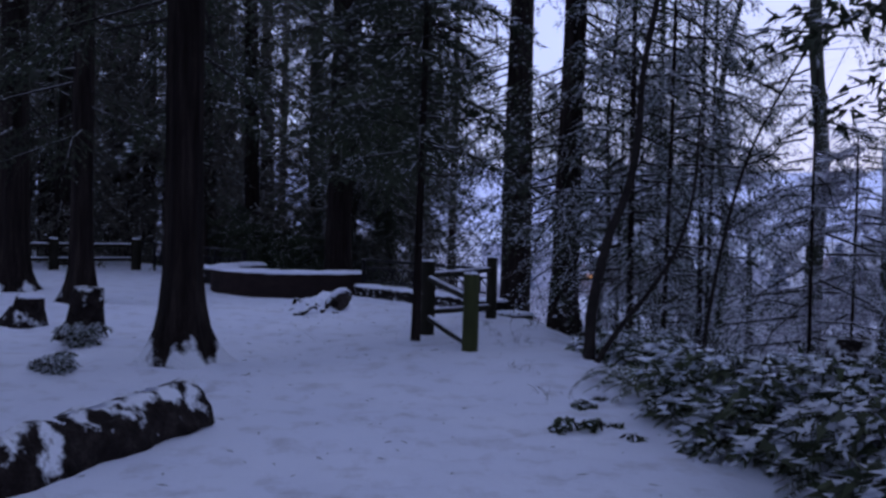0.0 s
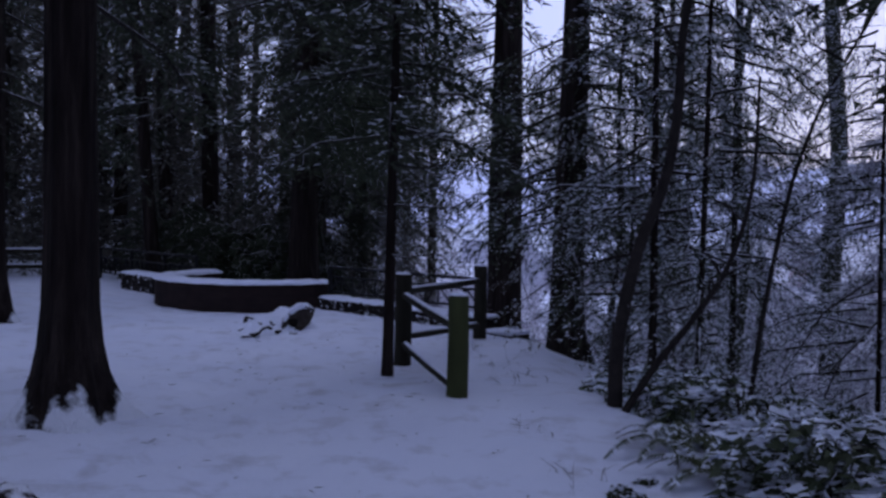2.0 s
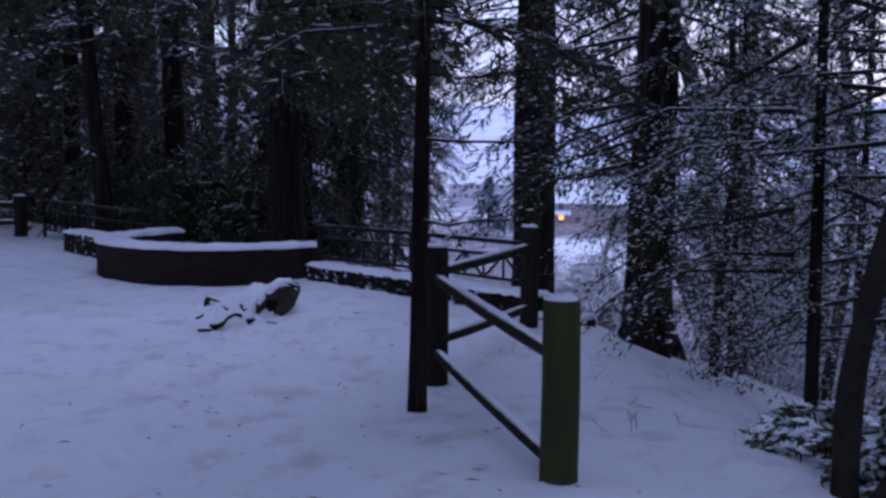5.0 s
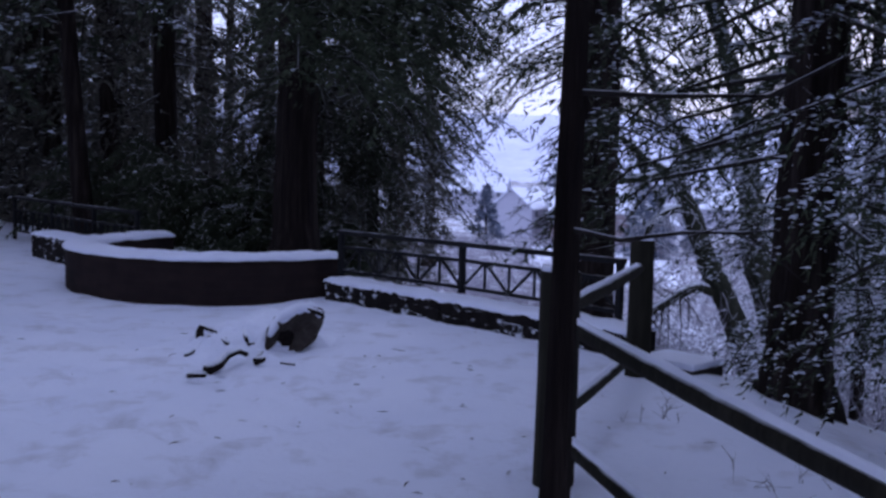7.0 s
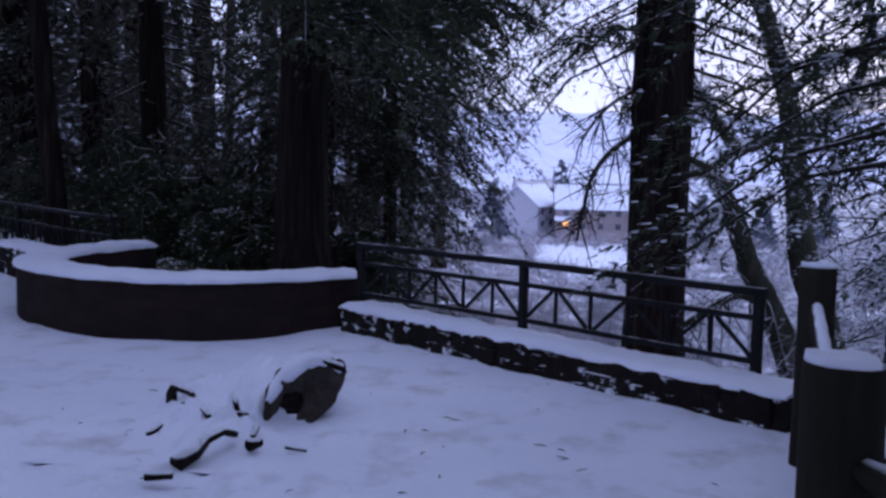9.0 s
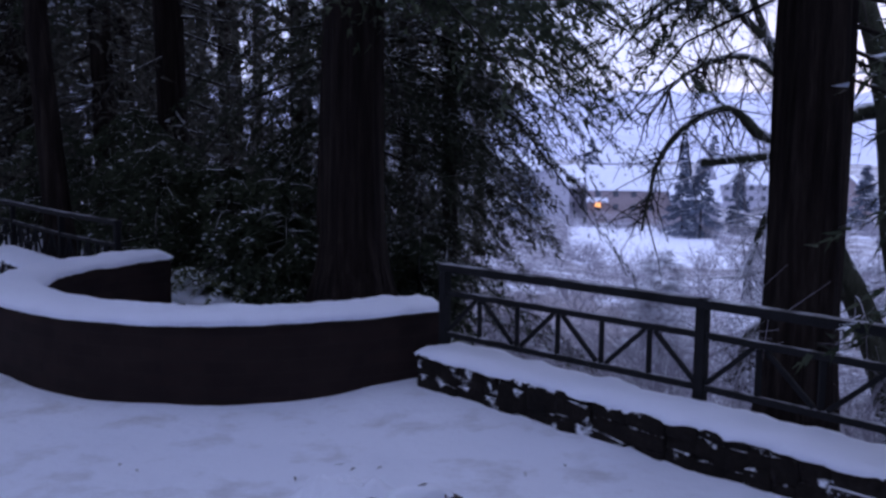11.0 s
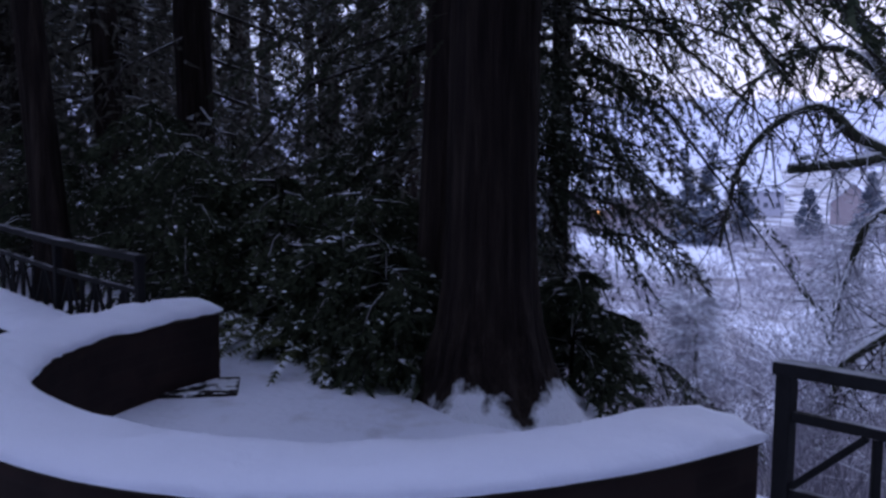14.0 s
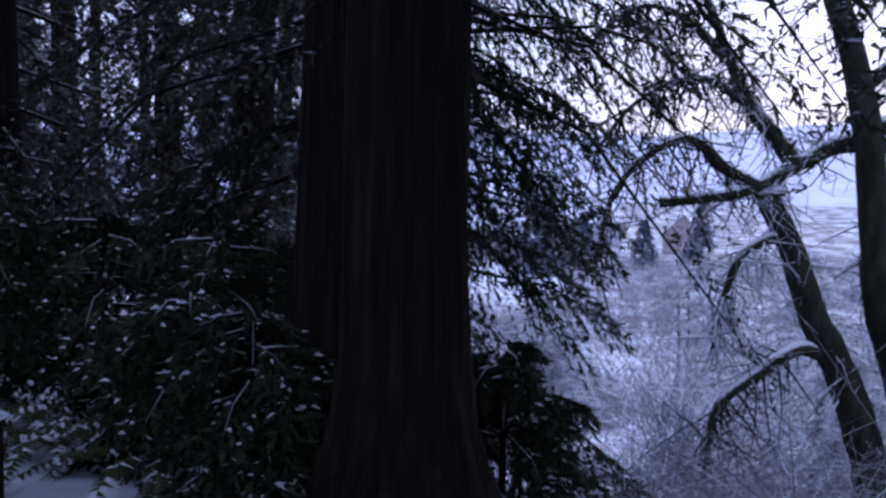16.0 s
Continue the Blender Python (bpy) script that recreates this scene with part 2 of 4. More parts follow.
def tube(points, radii, sides=10, rough=0.0, flute=0.0, seed=0, caps=True, wavy=3.0):
    """Verts and faces of a round limb through the points, with uneven radius."""
    pts = [Vector(p) for p in points]
    verts, faces = [], []
    ref = Vector((1, 0, 0))
    for i, p in enumerate(pts):
        d = (pts[min(i + 1, len(pts) - 1)] - pts[max(i - 1, 0)]).normalized()
        side = (ref - d * ref.dot(d))
        if side.length < 1e-3:
            side = Vector((0, 1, 0)) - d * d.y
        side.normalize()
        ref = side
        up = d.cross(side)
        for k in range(sides):
            a = 2 * math.pi * k / sides
            r = radii[i]
            if rough:
                r *= 1 + rough * noise.noise(Vector((math.cos(a) * 1.3 + seed, math.sin(a) * 1.3, p.length * wavy)))
            if flute:
                r *= 1 + flute * noise.noise(Vector((math.cos(a) * 3 + seed, math.sin(a) * 3, p.z * 0.35))) + 0.5 * flute * noise.noise(Vector((math.cos(a) * 11 + seed, math.sin(a) * 11, p.z * 0.6)))
            verts.append(tuple(p + side * (r * math.cos(a)) + up * (r * math.sin(a))))
    for i in range(len(pts) - 1):
        for k in range(sides):
            k2 = (k + 1) % sides
            faces.append((i * sides + k, i * sides + k2, (i + 1) * sides + k2, (i + 1) * sides + k))
    if caps:
        faces.append(tuple(range(sides - 1, -1, -1)))
        faces.append(tuple((len(pts) - 1) * sides + k for k in range(sides)))
    return verts, faces


def tube_mesh(name, points, radii, mat, **kw):
    v, f = tube(points, radii, **kw)
    return mesh_of(name, v, f, [mat], smooth=True)


def joined(pieces):
    verts, faces = [], []
    for v, f in pieces:
        o = len(verts)
        verts += [tuple(p) for p in v]
        faces += [tuple(i + o for i in q) for q in f]
    return verts, faces


def curve(points, steps):
    """A smooth line through the points."""
    p = [Vector(q) for q in points]
    p = [p[0] * 2 - p[1]] + p + [p[-1] * 2 - p[-2]]
    out = []
    for i in range(1, len(p) - 2):
        for k in range(steps):
            t = k / steps
            out.append(0.5 * ((2 * p[i]) + (p[i + 1] - p[i - 1]) * t + (2 * p[i - 1] - 5 * p[i] + 4 * p[i + 1] - p[i + 2]) * t * t + (3 * p[i] - p[i - 1] - 3 * p[i + 1] + p[i + 2]) * t ** 3))
    out.append(p[-2])
    return out


# ---- ground ----
EDGE = [(4.2, -30), (3.6, 0), (3.0, 6), (1.75, 11), (1.15, 14), (0.75, 16.7), (-2.2, 19.9), (-4.6, 22.2), (-9, 27.5), (-16, 34), (-60, 70)]


def beyond(x, y):
    """Signed distance past the edge of the terrace, positive on the valley side."""
    best, sign = 1e9, 1
    for (ax, ay), (bx, by) in zip(EDGE, EDGE[1:]):
        dx, dy = bx - ax, by - ay
        t = max(0.0, min(1.0, ((x - ax) * dx + (y - ay) * dy) / (dx * dx + dy * dy)))
        ex, ey = x - ax - t * dx, y - ay - t * dy
        d = math.hypot(ex, ey)
        if d < best:
            best, sign = d, 1 if dx * (y - ay) - dy * (x - ax) < 0 else -1
    return best * sign


def ground_z(x, y):
    s = beyond(x, y)
    z = 0.035 * noise.noise(Vector((x * 0.5, y * 0.5, 0))) + 0.02 * noise.noise(Vector((x * 2.1, y * 2.1, 3))) + 0.007 * noise.noise(Vector((x * 6.3, y * 6.3, 9)))
    if s > 0:
        z += -13.0 * (1 - math.exp(-(s / 24) ** 1.15)) + min(s / 12, 1) * 0.35 * noise.noise(Vector((x * 0.16, y * 0.16, 5)))
    z += 0.11 * math.exp(-((x - 0.9) ** 2 + (y - 11.4) ** 2) / 2.9)
    t = max(0.0, min(1.0, ((x + 2.5) * 2.9 - (y - 19.4) * 2.7) / 15.7))
    z += 0.055 * math.exp(-((x + 2.5 - 2.9 * t) ** 2 + (y - 19.4 + 2.7 * t) ** 2) / 0.3)
    z -= 0.045 * math.exp(-((x + 4.2) ** 2) / 3.2 - ((y - 18.7) ** 2) / 1.4)
    far = math.hypot(x, y)
    if far > 260:
        z += (far - 260) * 0.05
    return z


TRACK = [(-0.6, 40), (1.6, 47), (4.5, 53), (8.2, 60), (13.6, 70), (15, 88)]


def open_snow(x, y):
    """How far a place lies on the open snowy track or field in the valley, 0 to 1."""
    best = min(math.hypot(x - ax - t * (bx - ax), y - ay - t * (by - ay)) for (ax, ay), (bx, by) in zip(TRACK, TRACK[1:]) for t in (0, 0.25, 0.5, 0.75, 1))
    w = max(0.0, min(1.0, (3.2 - best) / 1.4))
    if 138 < y < 186 and 2 < x < 24:
        w = max(w, min(1.0, (y - 138) / 8))
    return w


rng = np.random.default_rng(7)
DENTS = []
for k in range(420):
    yy = rng.uniform(0.5, 17.5)
    line = np.interp(yy, [0, 6, 10, 14, 18], [0.9, 0.3, -0.9, -2.1, -3.4])
    DENTS.append((line + rng.normal(0, 0.75), yy, rng.uniform(0.06, 0.13), rng.uniform(0.012, 0.045), rng.uniform(0, 3.1)))


def spaced(lo, hi, step, far_lo, far_hi):
    a = list(np.arange(lo, hi, step))
    x, d = lo, step
    while x > far_lo:
        d *= 1.13
        x -= d
        a.insert(0, x)
    x, d = a[-1], step
    while x < far_hi:
        d *= 1.13
        x += d
        a.append(x)
    return a


gx, gy = spaced(-6.5, 4.0, 0.085, -900, 900), spaced(0.0, 20.0, 0.085, -300, 1500)
DENT_CELLS = {}
for d in DENTS:
    for i in range(int((d[0] - 0.4) // 0.5), int((d[0] + 0.4) // 0.5) + 1):
        for j in range(int((d[1] - 0.4) // 0.5), int((d[1] + 0.4) // 0.5) + 1):
            DENT_CELLS.setdefault((i, j), []).append(d)
gv, gb = [], []
for y in gy:
    for x in gx:
        z = ground_z(x, y)
        for dx, dy, r, depth, turn in DENT_CELLS.get((int(x // 0.5), int(y // 0.5)), ()):
            u = (x - dx) * math.cos(turn) + (y - dy) * math.sin(turn)
            v = -(x - dx) * math.sin(turn) + (y - dy) * math.cos(turn)
            q = (u / (2 * r)) ** 2 + (v / r) ** 2
            if q < 2.5:
                z += -depth * math.exp(-1.6 * q) + 0.35 * depth * math.exp(-3 * (q - 1.3) ** 2)
        gv.append((x, y, z))
        s = beyond(x, y)
        gb.append((max(0.0, min(1.0, (s - 0.6) / 5)) if s < 60 else 0.6) - 1.0 * (open_snow(x, y) if 36 < y < 210 and s > 5 else 0))
nx = len(gx)
gf = [(j * nx + i, j * nx + i + 1, (j + 1) * nx + i + 1, (j + 1) * nx + i) for j in range(len(gy) - 1) for i in range(nx - 1)]
gme = mesh_of("ground", gv, gf, [M_GROUND], smooth=True)
attr = gme.attributes.new("brush", "FLOAT", "POINT")
attr.data.foreach_set("value", np.array(gb, dtype=np.float32))
tagged(new("ground", gme), "snow-covered clearing that drops into a brushy valley", "ground", kind="structure")


# ---- distance: hills, valley houses ----
def hills():
    verts, faces = [], []
    n = 160
    for i in range(n + 1):
        a = radians(-75 + 150 * i / n)
        for j, (r, h) in enumerate(((420, -14), (520, 16), (640, 40), (760, 58))):
            top = h * (0.75 + 0.5 * noise.noise(Vector((a * 3, j * 0.7, 2)))) + (4 * noise.noise(Vector((a * 40, j, 0))) if j else 0)
            verts.append((r * math.sin(a), r * math.cos(a), top))
    for i in range(n):
        for j in range(3):
            faces.append((i * 4 + j, (i + 1) * 4 + j, (i + 1) * 4 + j + 1, i * 4 + j + 1))
    tagged(new("backdrop", mesh_of("backdrop", verts, faces, [M_HILL], smooth=True)), "wooded hillside beyond the valley with blue haze put in its colour", "hillside", kind="structure")


hills()


def house(m, length, depth, eaves, ridge, wall, label, porch=False):
    """A far house with a snowy gable roof; the ridge runs along x."""
    h = thing("house", m, label, "house", "valley houses")
    bm = bmesh.new()
    l, d = length / 2, depth / 2
    v = [bm.verts.new(p) for p in ((-l, -d, -3.0), (l, -d, -3.0), (l, d, -3.0), (-l, d, -3.0), (-l, -d, eaves), (l, -d, eaves), (l, d, eaves), (-l, d, eaves), (-l, 0, ridge), (l, 0, ridge))]
    for f in ((0, 1, 5, 4), (2, 3, 7, 6), (1, 2, 6, 9, 5), (3, 0, 4, 8, 7)):
        bm.faces.new([v[i] for i in f])
    part("wall", bm, wall, h)
    for sgn in (-1, 1):
        bm = bmesh.new()
        o, t = 0.6, 0.3
        drop = (ridge - eaves) / d * o
        a = [(-l - o, sgn * (d + o), eaves - drop), (l + o, sgn * (d + o), eaves - drop), (l + o, 0, ridge), (-l - o, 0, ridge)]
        lo = [bm.verts.new(p) for p in a]
        hi = [bm.verts.new((p[0], p[1], p[2] + t)) for p in a]
        bm.faces.new(lo)
        bm.faces.new(hi)
        for i in range(4):
            bm.faces.new((lo[i], lo[(i + 1) % 4], hi[(i + 1) % 4], hi[i]))
        bmesh.ops.recalc_face_normals(bm, faces=bm.faces)
        part("roof", bm, M_SNOW, h, "snow-covered roof slope")
    n = max(2, int(length / 3.2))
    for i in range(n):
        x = -l + length * (i + 0.5) / n
        for z in ((1.2, 3.9) if eaves > 4.5 else (1.4,)):
            part("window", boxed(pose(x, -d - 0.05, z), 1.1, 0.12, 1.2), M_GLASS, h)
    if porch:
        part("porch_roof", boxed(pose(-l + 1.6, -d - 1.2, 2.7, 14, 0, 0), 4.4, 2.8, 0.3, 0.05), M_SNOW, h, "snowy porch roof")
        part("porch_post", boxed(pose(-l + 3.4, -d - 2.3, 0.2), 0.2, 0.2, 4.8), wall, h)
        part("porch_post", boxed(pose(-l - 0.2, -d - 2.3, 0.2), 0.2, 0.2, 4.8), wall, h)
        part("lamp", boxed(pose(-l + 1.8, -d - 0.25, 1.7), 1.0, 0.2, 1.1, 0.05), M_LAMP, h, "glowing orange porch lamp")
        part("fence_wall", boxed(pose(l * 0.2, -d - 5, -0.9), length * 1.1, 0.3, 2.8), wall, h, "low garden wall")
    return h


HZ = -11.4
house(pose(16, 216, HZ), 18, 11, 5.0, 9.4, M_HWALL, "far brown house with snowy roof and lit porch", porch=True)
house(pose(1.5, 222, HZ, 0, 0, 62), 12, 10, 5.2, 9.2, M_HWALL2, "far pale house with snowy gable roof")
house(pose(28, 212, HZ), 9, 9, 3.0, 6.8, M_HWALL2, "far low pale house under a snowy roof")
house(pose(48, 262, HZ, 0, 0, 12), 16, 10, 5.0, 9.5, M_HWALL2, "far pale house with a broad snowy roof")
house(pose(-12, 300, HZ + 2, 0, 0, -8), 18, 11, 5.0, 9.0, M_HWALL2, "far pale house with snowy roof")
house(pose(66, 235, HZ, 0, 0, 70), 11, 9, 3.2, 7.5, M_HWALL, "far brown house with snowy gable roof")
house(pose(22, 330, HZ + 3, 0, 0, 5), 22, 12, 6.0, 11.0, M_HWALL2, "far hazy house with snowy roof")


# ---- trees ----
def sprays(rng, boughs, leaf=0.11, width=0.022, twigs=11, blades=9, snow=0.22, hang=0.5, spread=0.42):
    """Leaf blades for a list of boughs (start, azimuth, length, rise, droop)."""
    V, F, I, sticks = [], [], [], []
    count = 0
    for start, az, length, rise, droop in boughs:
        out = np.array([math.cos(az), math.sin(az), 0.0])
        side = np.array([-math.sin(az), math.cos(az), 0.0])
        s = np.linspace(0.12, 1.0, twigs)
        spine = np.array(start) + np.outer(s * length, out)
        spine[:, 2] += rise * s * length - droop * (s ** 2) * length
        sticks.append((np.array(start), spine[twigs // 2], spine[-1], length))
        tl = spread * length * (1.05 - 0.75 * s) + 0.08
        for sg in (-1, 1):
            lean = rng.uniform(0.35, 0.9, twigs)[:, None]
            d = sg * side[None, :] * lean + out[None, :] * 0.7
            d[:, 2] -= rng.uniform(0.1, 0.9, twigs) * hang
            d /= np.linalg.norm(d, axis=1)[:, None]
            u = rng.uniform(0.05, 1.0, (twigs, blades))
            base = spine[:, None, :] + d[:, None, :] * (u * tl[:, None])[:, :, None]
            base[:, :, 2] -= (u ** 2) * tl[:, None] * hang * 0.6
            base = base.reshape(-1, 3)
            n = len(base)
            bd = np.repeat(d, blades, axis=0) + rng.normal(0, 0.55, (n, 3))
            bd[:, 2] -= hang * 0.5
            bd /= np.linalg.norm(bd, axis=1)[:, None]
            cross = np.cross(bd, rng.normal(0, 0.5, (n, 3)) + np.array([0, 0, 1.0]))
            cross /= np.linalg.norm(cross, axis=1)[:, None] + 1e-6
            ln = leaf * rng.uniform(0.6, 1.5, n)[:, None]
            wd = width * rng.uniform(0.6, 1.4, n)[:, None]
            mat = (rng.random(n) < snow).astype(int)
            bd2 = bd.copy()
            bd2[:, 2] = np.where(mat == 1, bd2[:, 2] * 0.25, bd2[:, 2])
            base[:, 2] += mat * 0.015
            tri = np.stack([base - cross * wd, base + cross * wd, base + bd2 * ln], axis=1)
            V.append(tri.reshape(-1, 3))
            F.append(np.arange(n * 3).reshape(-1, 3) + count)
            I.append(mat)
            count += n * 3
    return np.concatenate(V), np.concatenate(F), np.concatenate(I), sticks


def crown_part(tree, rng, boughs, leaf_mat, **kw):
    v, f, i, sticks = sprays(rng, boughs, **kw)
    part("crown", mesh_of("crown", v, f, [leaf_mat, M_LEAFSNOW], i), None, tree, "dark green drooping sprays dusted with snow")
    pieces = [tube([a, b + np.array([0, 0, 0.01]), c], [0.012 + 0.006 * l, 0.008 + 0.003 * l, 0.004], sides=4, caps=False) for a, b, c, l in sticks]
    if pieces:
        vv, ff = joined(pieces)
        tagged(part("branchwork", mesh_of("branchwork", vv, ff, [M_TWIG], smooth=True), None, tree, "thin dark branches"), kind="stuff")


def trunk_mesh(height, r0, r1, flare, seed, mat, lean=(0, 0), sides=36, sink=0.5, bend=0.0):
    zs = [-sink, -0.15, 0.0, 0.1, 0.22, 0.38, 0.6, 0.9] + ([1.4] + list(np.linspace(2.0, height, 11)) if height > 3 else [height * 0.97])
    pts, rad = [], []
    for z in zs:
        f = max(z, 0) / height
        pts.append((lean[0] * z + bend * math.sin(z * 0.5 + seed), lean[1] * z + bend * math.cos(z * 0.37 + seed), z))
        rad.append(r0 + (r1 - r0) * f + flare * math.exp(-max(z, -0.1) / 0.30))
    verts, faces = tube(pts, rad, sides=sides, rough=0.05, flute=0.16, seed=seed, caps=True)
    if flare > 0.02:
        out = []
        for k, (x, y, z) in enumerate(verts):
            w = math.exp(-max(z, 0) / 0.22)
            p = pts[k // sides]
            a = math.atan2(y - p[1], x - p[0])
            m = 1 + 0.17 * w * math.cos(a * 5 + seed)
            out.append((p[0] + (x - p[0]) * m, p[1] + (y - p[1]) * m, z))
        verts = out
    return mesh_of("trunk", verts, faces, [mat], smooth=True)


def ring(rng, z0, z1, n, reach, rise=0.05, droop=0.4, az=(0, 2 * math.pi), inner=0.15):
    """Boughs spread up a stem; reach(z) gives their length."""
    out = []
    for k in range(n):
        z = z0 + (z1 - z0) * (k + rng.random()) / n
        a = rng.uniform(*az)
        out.append(((inner * math.cos(a), inner * math.sin(a), z), a, reach(z) * rng.uniform(0.7, 1.15), rise * rng.uniform(-1, 2), droop * rng.uniform(0.6, 1.4)))
    return out


def dead_branches(tree, rng, z0, z1, n, length, mat=None, az=(0, 2 * math.pi), thick=0.012):
    for k in range(n):
        z = z0 + (z1 - z0) * (k + rng.random() * 0.6) / n
        a = rng.uniform(*az)
        l = length * rng.uniform(0.6, 1.2)
        o = Vector((math.cos(a), math.sin(a), 0))
        pts = [Vector((0, 0, z)) + o * (l * t) + Vector((0, 0, -0.10 * l * t + 0.16 * l * t * t + 0.04 * rng.normal() * t)) for t in (0, 0.3, 0.6, 0.85, 1)]
        pieces = [tube(pts, [thick, thick * 0.8, thick * 0.6, thick * 0.4, 0.002], sides=5, caps=False)]
        for j in range(5):
            t = rng.uniform(0.3, 0.95)
            b = Vector((0, 0, z)) + o * (l * t) + Vector((0, 0, -0.10 * l * t + 0.16 * l * t * t))
            e = b + Vector((rng.normal(), rng.normal(), rng.normal() * 0.6 - 0.3)) * 0.13 + o * 0.12
            pieces.append(tube([b, e], [thick * 0.35, 0.0015], sides=3, caps=False))
        v, f = joined(pieces)
        part("branch", mesh_of("branch", v, f, [mat or M_TWIG], smooth=True), None, tree)


def conifer(x, y, height, r0, flare, label, seed, crown=None, bark=None, lean=(0, 0), z=None, turn=0, dead=0, name="conifer_tree", bend=0.0, group="", leaf_mat=None, **kw):
    rng = np.random.default_rng(seed)
    tree = thing(name, pose(x, y, (ground_z(x, y) if z is None else z) - 0.02, 0, 0, turn), label, "tree", group)
    part("trunk", trunk_mesh(height, r0, r0 * 0.45, flare, seed * 1.7, bark or M_BARK, lean, bend=bend), None, tree)
    if crown:
        crown_part(tree, rng, crown(rng), leaf_mat or M_LEAF, **kw)
    if dead:
        dead_branches(tree, rng, 1.25, 4.6, dead, 1.0, az=(-1.0, 1.1))
    return tree


# big trunks round the clearing
# Wide boughs above the view, added to shade the clearing.
SHADE_CANOPY = lambda r, n=34: ring(r, 6.0, 14, n, lambda z: 4.6 - 0.14 * z, droop=0.35)
FINE = dict(leaf=0.075, width=0.012, twigs=13, blades=17)
conifer(-2.57, 10.45, 15, 0.205, 0.30, "tall dark conifer with flared snowy roots", 3, lambda r: ring(r, 3.3, 13, 46, lambda z: 2.3, droop=0.5) + SHADE_CANOPY(r), snow=0.03, **FINE)
conifer(-6.9, 16.6, 15, 0.20, 0.22, "tall dark conifer with flared base", 4, lambda r: ring(r, 2.7, 13, 50, lambda z: 2.2, droop=0.55) + SHADE_CANOPY(r), snow=0.03, **FINE)
conifer(-9.2, 18.3, 15, 0.30, 0.22, "thick dark conifer beside a stump", 5, lambda r: ring(r, 3.0, 13, 50, lambda z: 2.4, droop=0.55), snow=0.03, **FINE)
conifer(0.42, 22.32, 18, 0.36, 0.10, "tall thick conifer below the railing", 6, lambda r: ring(r, 4.2, 7.2, 24, lambda z: 2.0, droop=0.6, az=(2.3, 3.7)) + ring(r, 3.4, 6, 14, lambda z: 1.9, droop=0.7, az=(-1.0, 0.5)) + ring(r, 8, 16, 40, lambda z: 2.6, droop=0.4), snow=0.2, **FINE)
conifer(1.46, 16.31, 17, 0.21, 0.10, "tall slim conifer at the slope's edge", 7, lambda r: ring(r, 1.2, 6, 29, lambda z: 1.7, droop=0.6, az=(-1.5, 1.2)) + ring(r, 1.7, 4.4, 24, lambda z: 2.1, droop=0.4, az=(1.45, 2.6)) + ring(r, 3.2, 15, 42, lambda z: 2.0, droop=0.5, az=(-1.2, 1.2)) + SHADE_CANOPY(r, 16), lean=(0.012, 0.0), dead=4, snow=0.16, **FINE)
conifer(-0.44, 12.85, 9, 0.052, 0.012, "thin young conifer against a fence post", 8, lambda r: ring(r, 3.0, 8.5, 30, lambda z: 1.1, droop=0.4) + ring(r, 2.4, 6.0, 44, lambda z: 1.35, droop=0.45), lean=(0.012, 0.006), dead=9, leaf=0.09, width=0.014, blades=12, snow=0.15)
conifer(-3.56, 21.95, 18, 0.28, 0.40, "thick cedar with fibrous bark beside the brick wall", 9, lambda r: ring(r, 2.9, 4.8, 22, lambda z: 1.9, droop=0.5, az=(-0.9, 0.7), inner=0.3) + ring(r, 3.0, 4.7, 26, lambda z: 2.4, rise=0.1, droop=0.25, az=(-1.55, -0.5), inner=0.3) + ring(r, 3.5, 7.5, 60, lambda z: 2.3, rise=0.05, droop=0.36, az=(-0.4, 0.75), inner=0.3) + ring(r, 4.6, 16, 50, lambda z: 2.4, droop=0.5) + SHADE_CANOPY(r), snow=0.03, **FINE)
conifer(-3.98, 22.95, 18, 0.20, 0.12, "dark cedar close behind a thicker one", 10, lambda r: ring(r, 4.5, 16, 46, lambda z: 2.4, droop=0.5), lean=(0.03, 0.0), snow=0.03, **FINE)
conifer(-3.1, 25.8, 12, 0.11, 0.04, "dense dark young cedar behind a thick trunk", 12, lambda r: ring(r, 0.2, 4.0, 36, lambda z: 1.55, droop=0.5) + ring(r, 3.7, 7.5, 56, lambda z: 1.9, droop=0.45) + ring(r, 6, 11, 24, lambda z: 1.6, droop=0.5), leaf=0.075, width=0.014, twigs=14, blades=20, snow=0.16, hang=0.9, leaf_mat=M_LEAF_LIGHTENED)
conifer(-3.85, 24.7, 11, 0.12, 0.06, "leafy young cedar with drooping snowy sprays", 11, lambda r: ring(r, 0.3, 3.4, 58, lambda z: 1.45, droop=0.55) + ring(r, 3.2, 9.5, 46, lambda z: 2.1, droop=0.6) + ring(r, 2.9, 5.6, 13, lambda z: 2.4, rise=0.15, droop=0.75, az=(-0.6, 0.6)), leaf=0.058, width=0.0095, twigs=17, blades=22, snow=0.04, hang=0.9)
for k, (x, y) in enumerate(((3.3, 20.2), (4.6, 26.4))):
    conifer(x, y, 11, 0.07 + 0.015 * (k % 3), 0.02, "hemlock on the slope with lacy snowy boughs", 200 + k, lambda r: ring(r, 2.6, 10, 58, lambda z: 2.3 - 0.12 * z, rise=0.1, droop=0.5), leaf=0.085, width=0.014, twigs=12, blades=10, snow=0.5, hang=0.5, group="slope hemlocks")

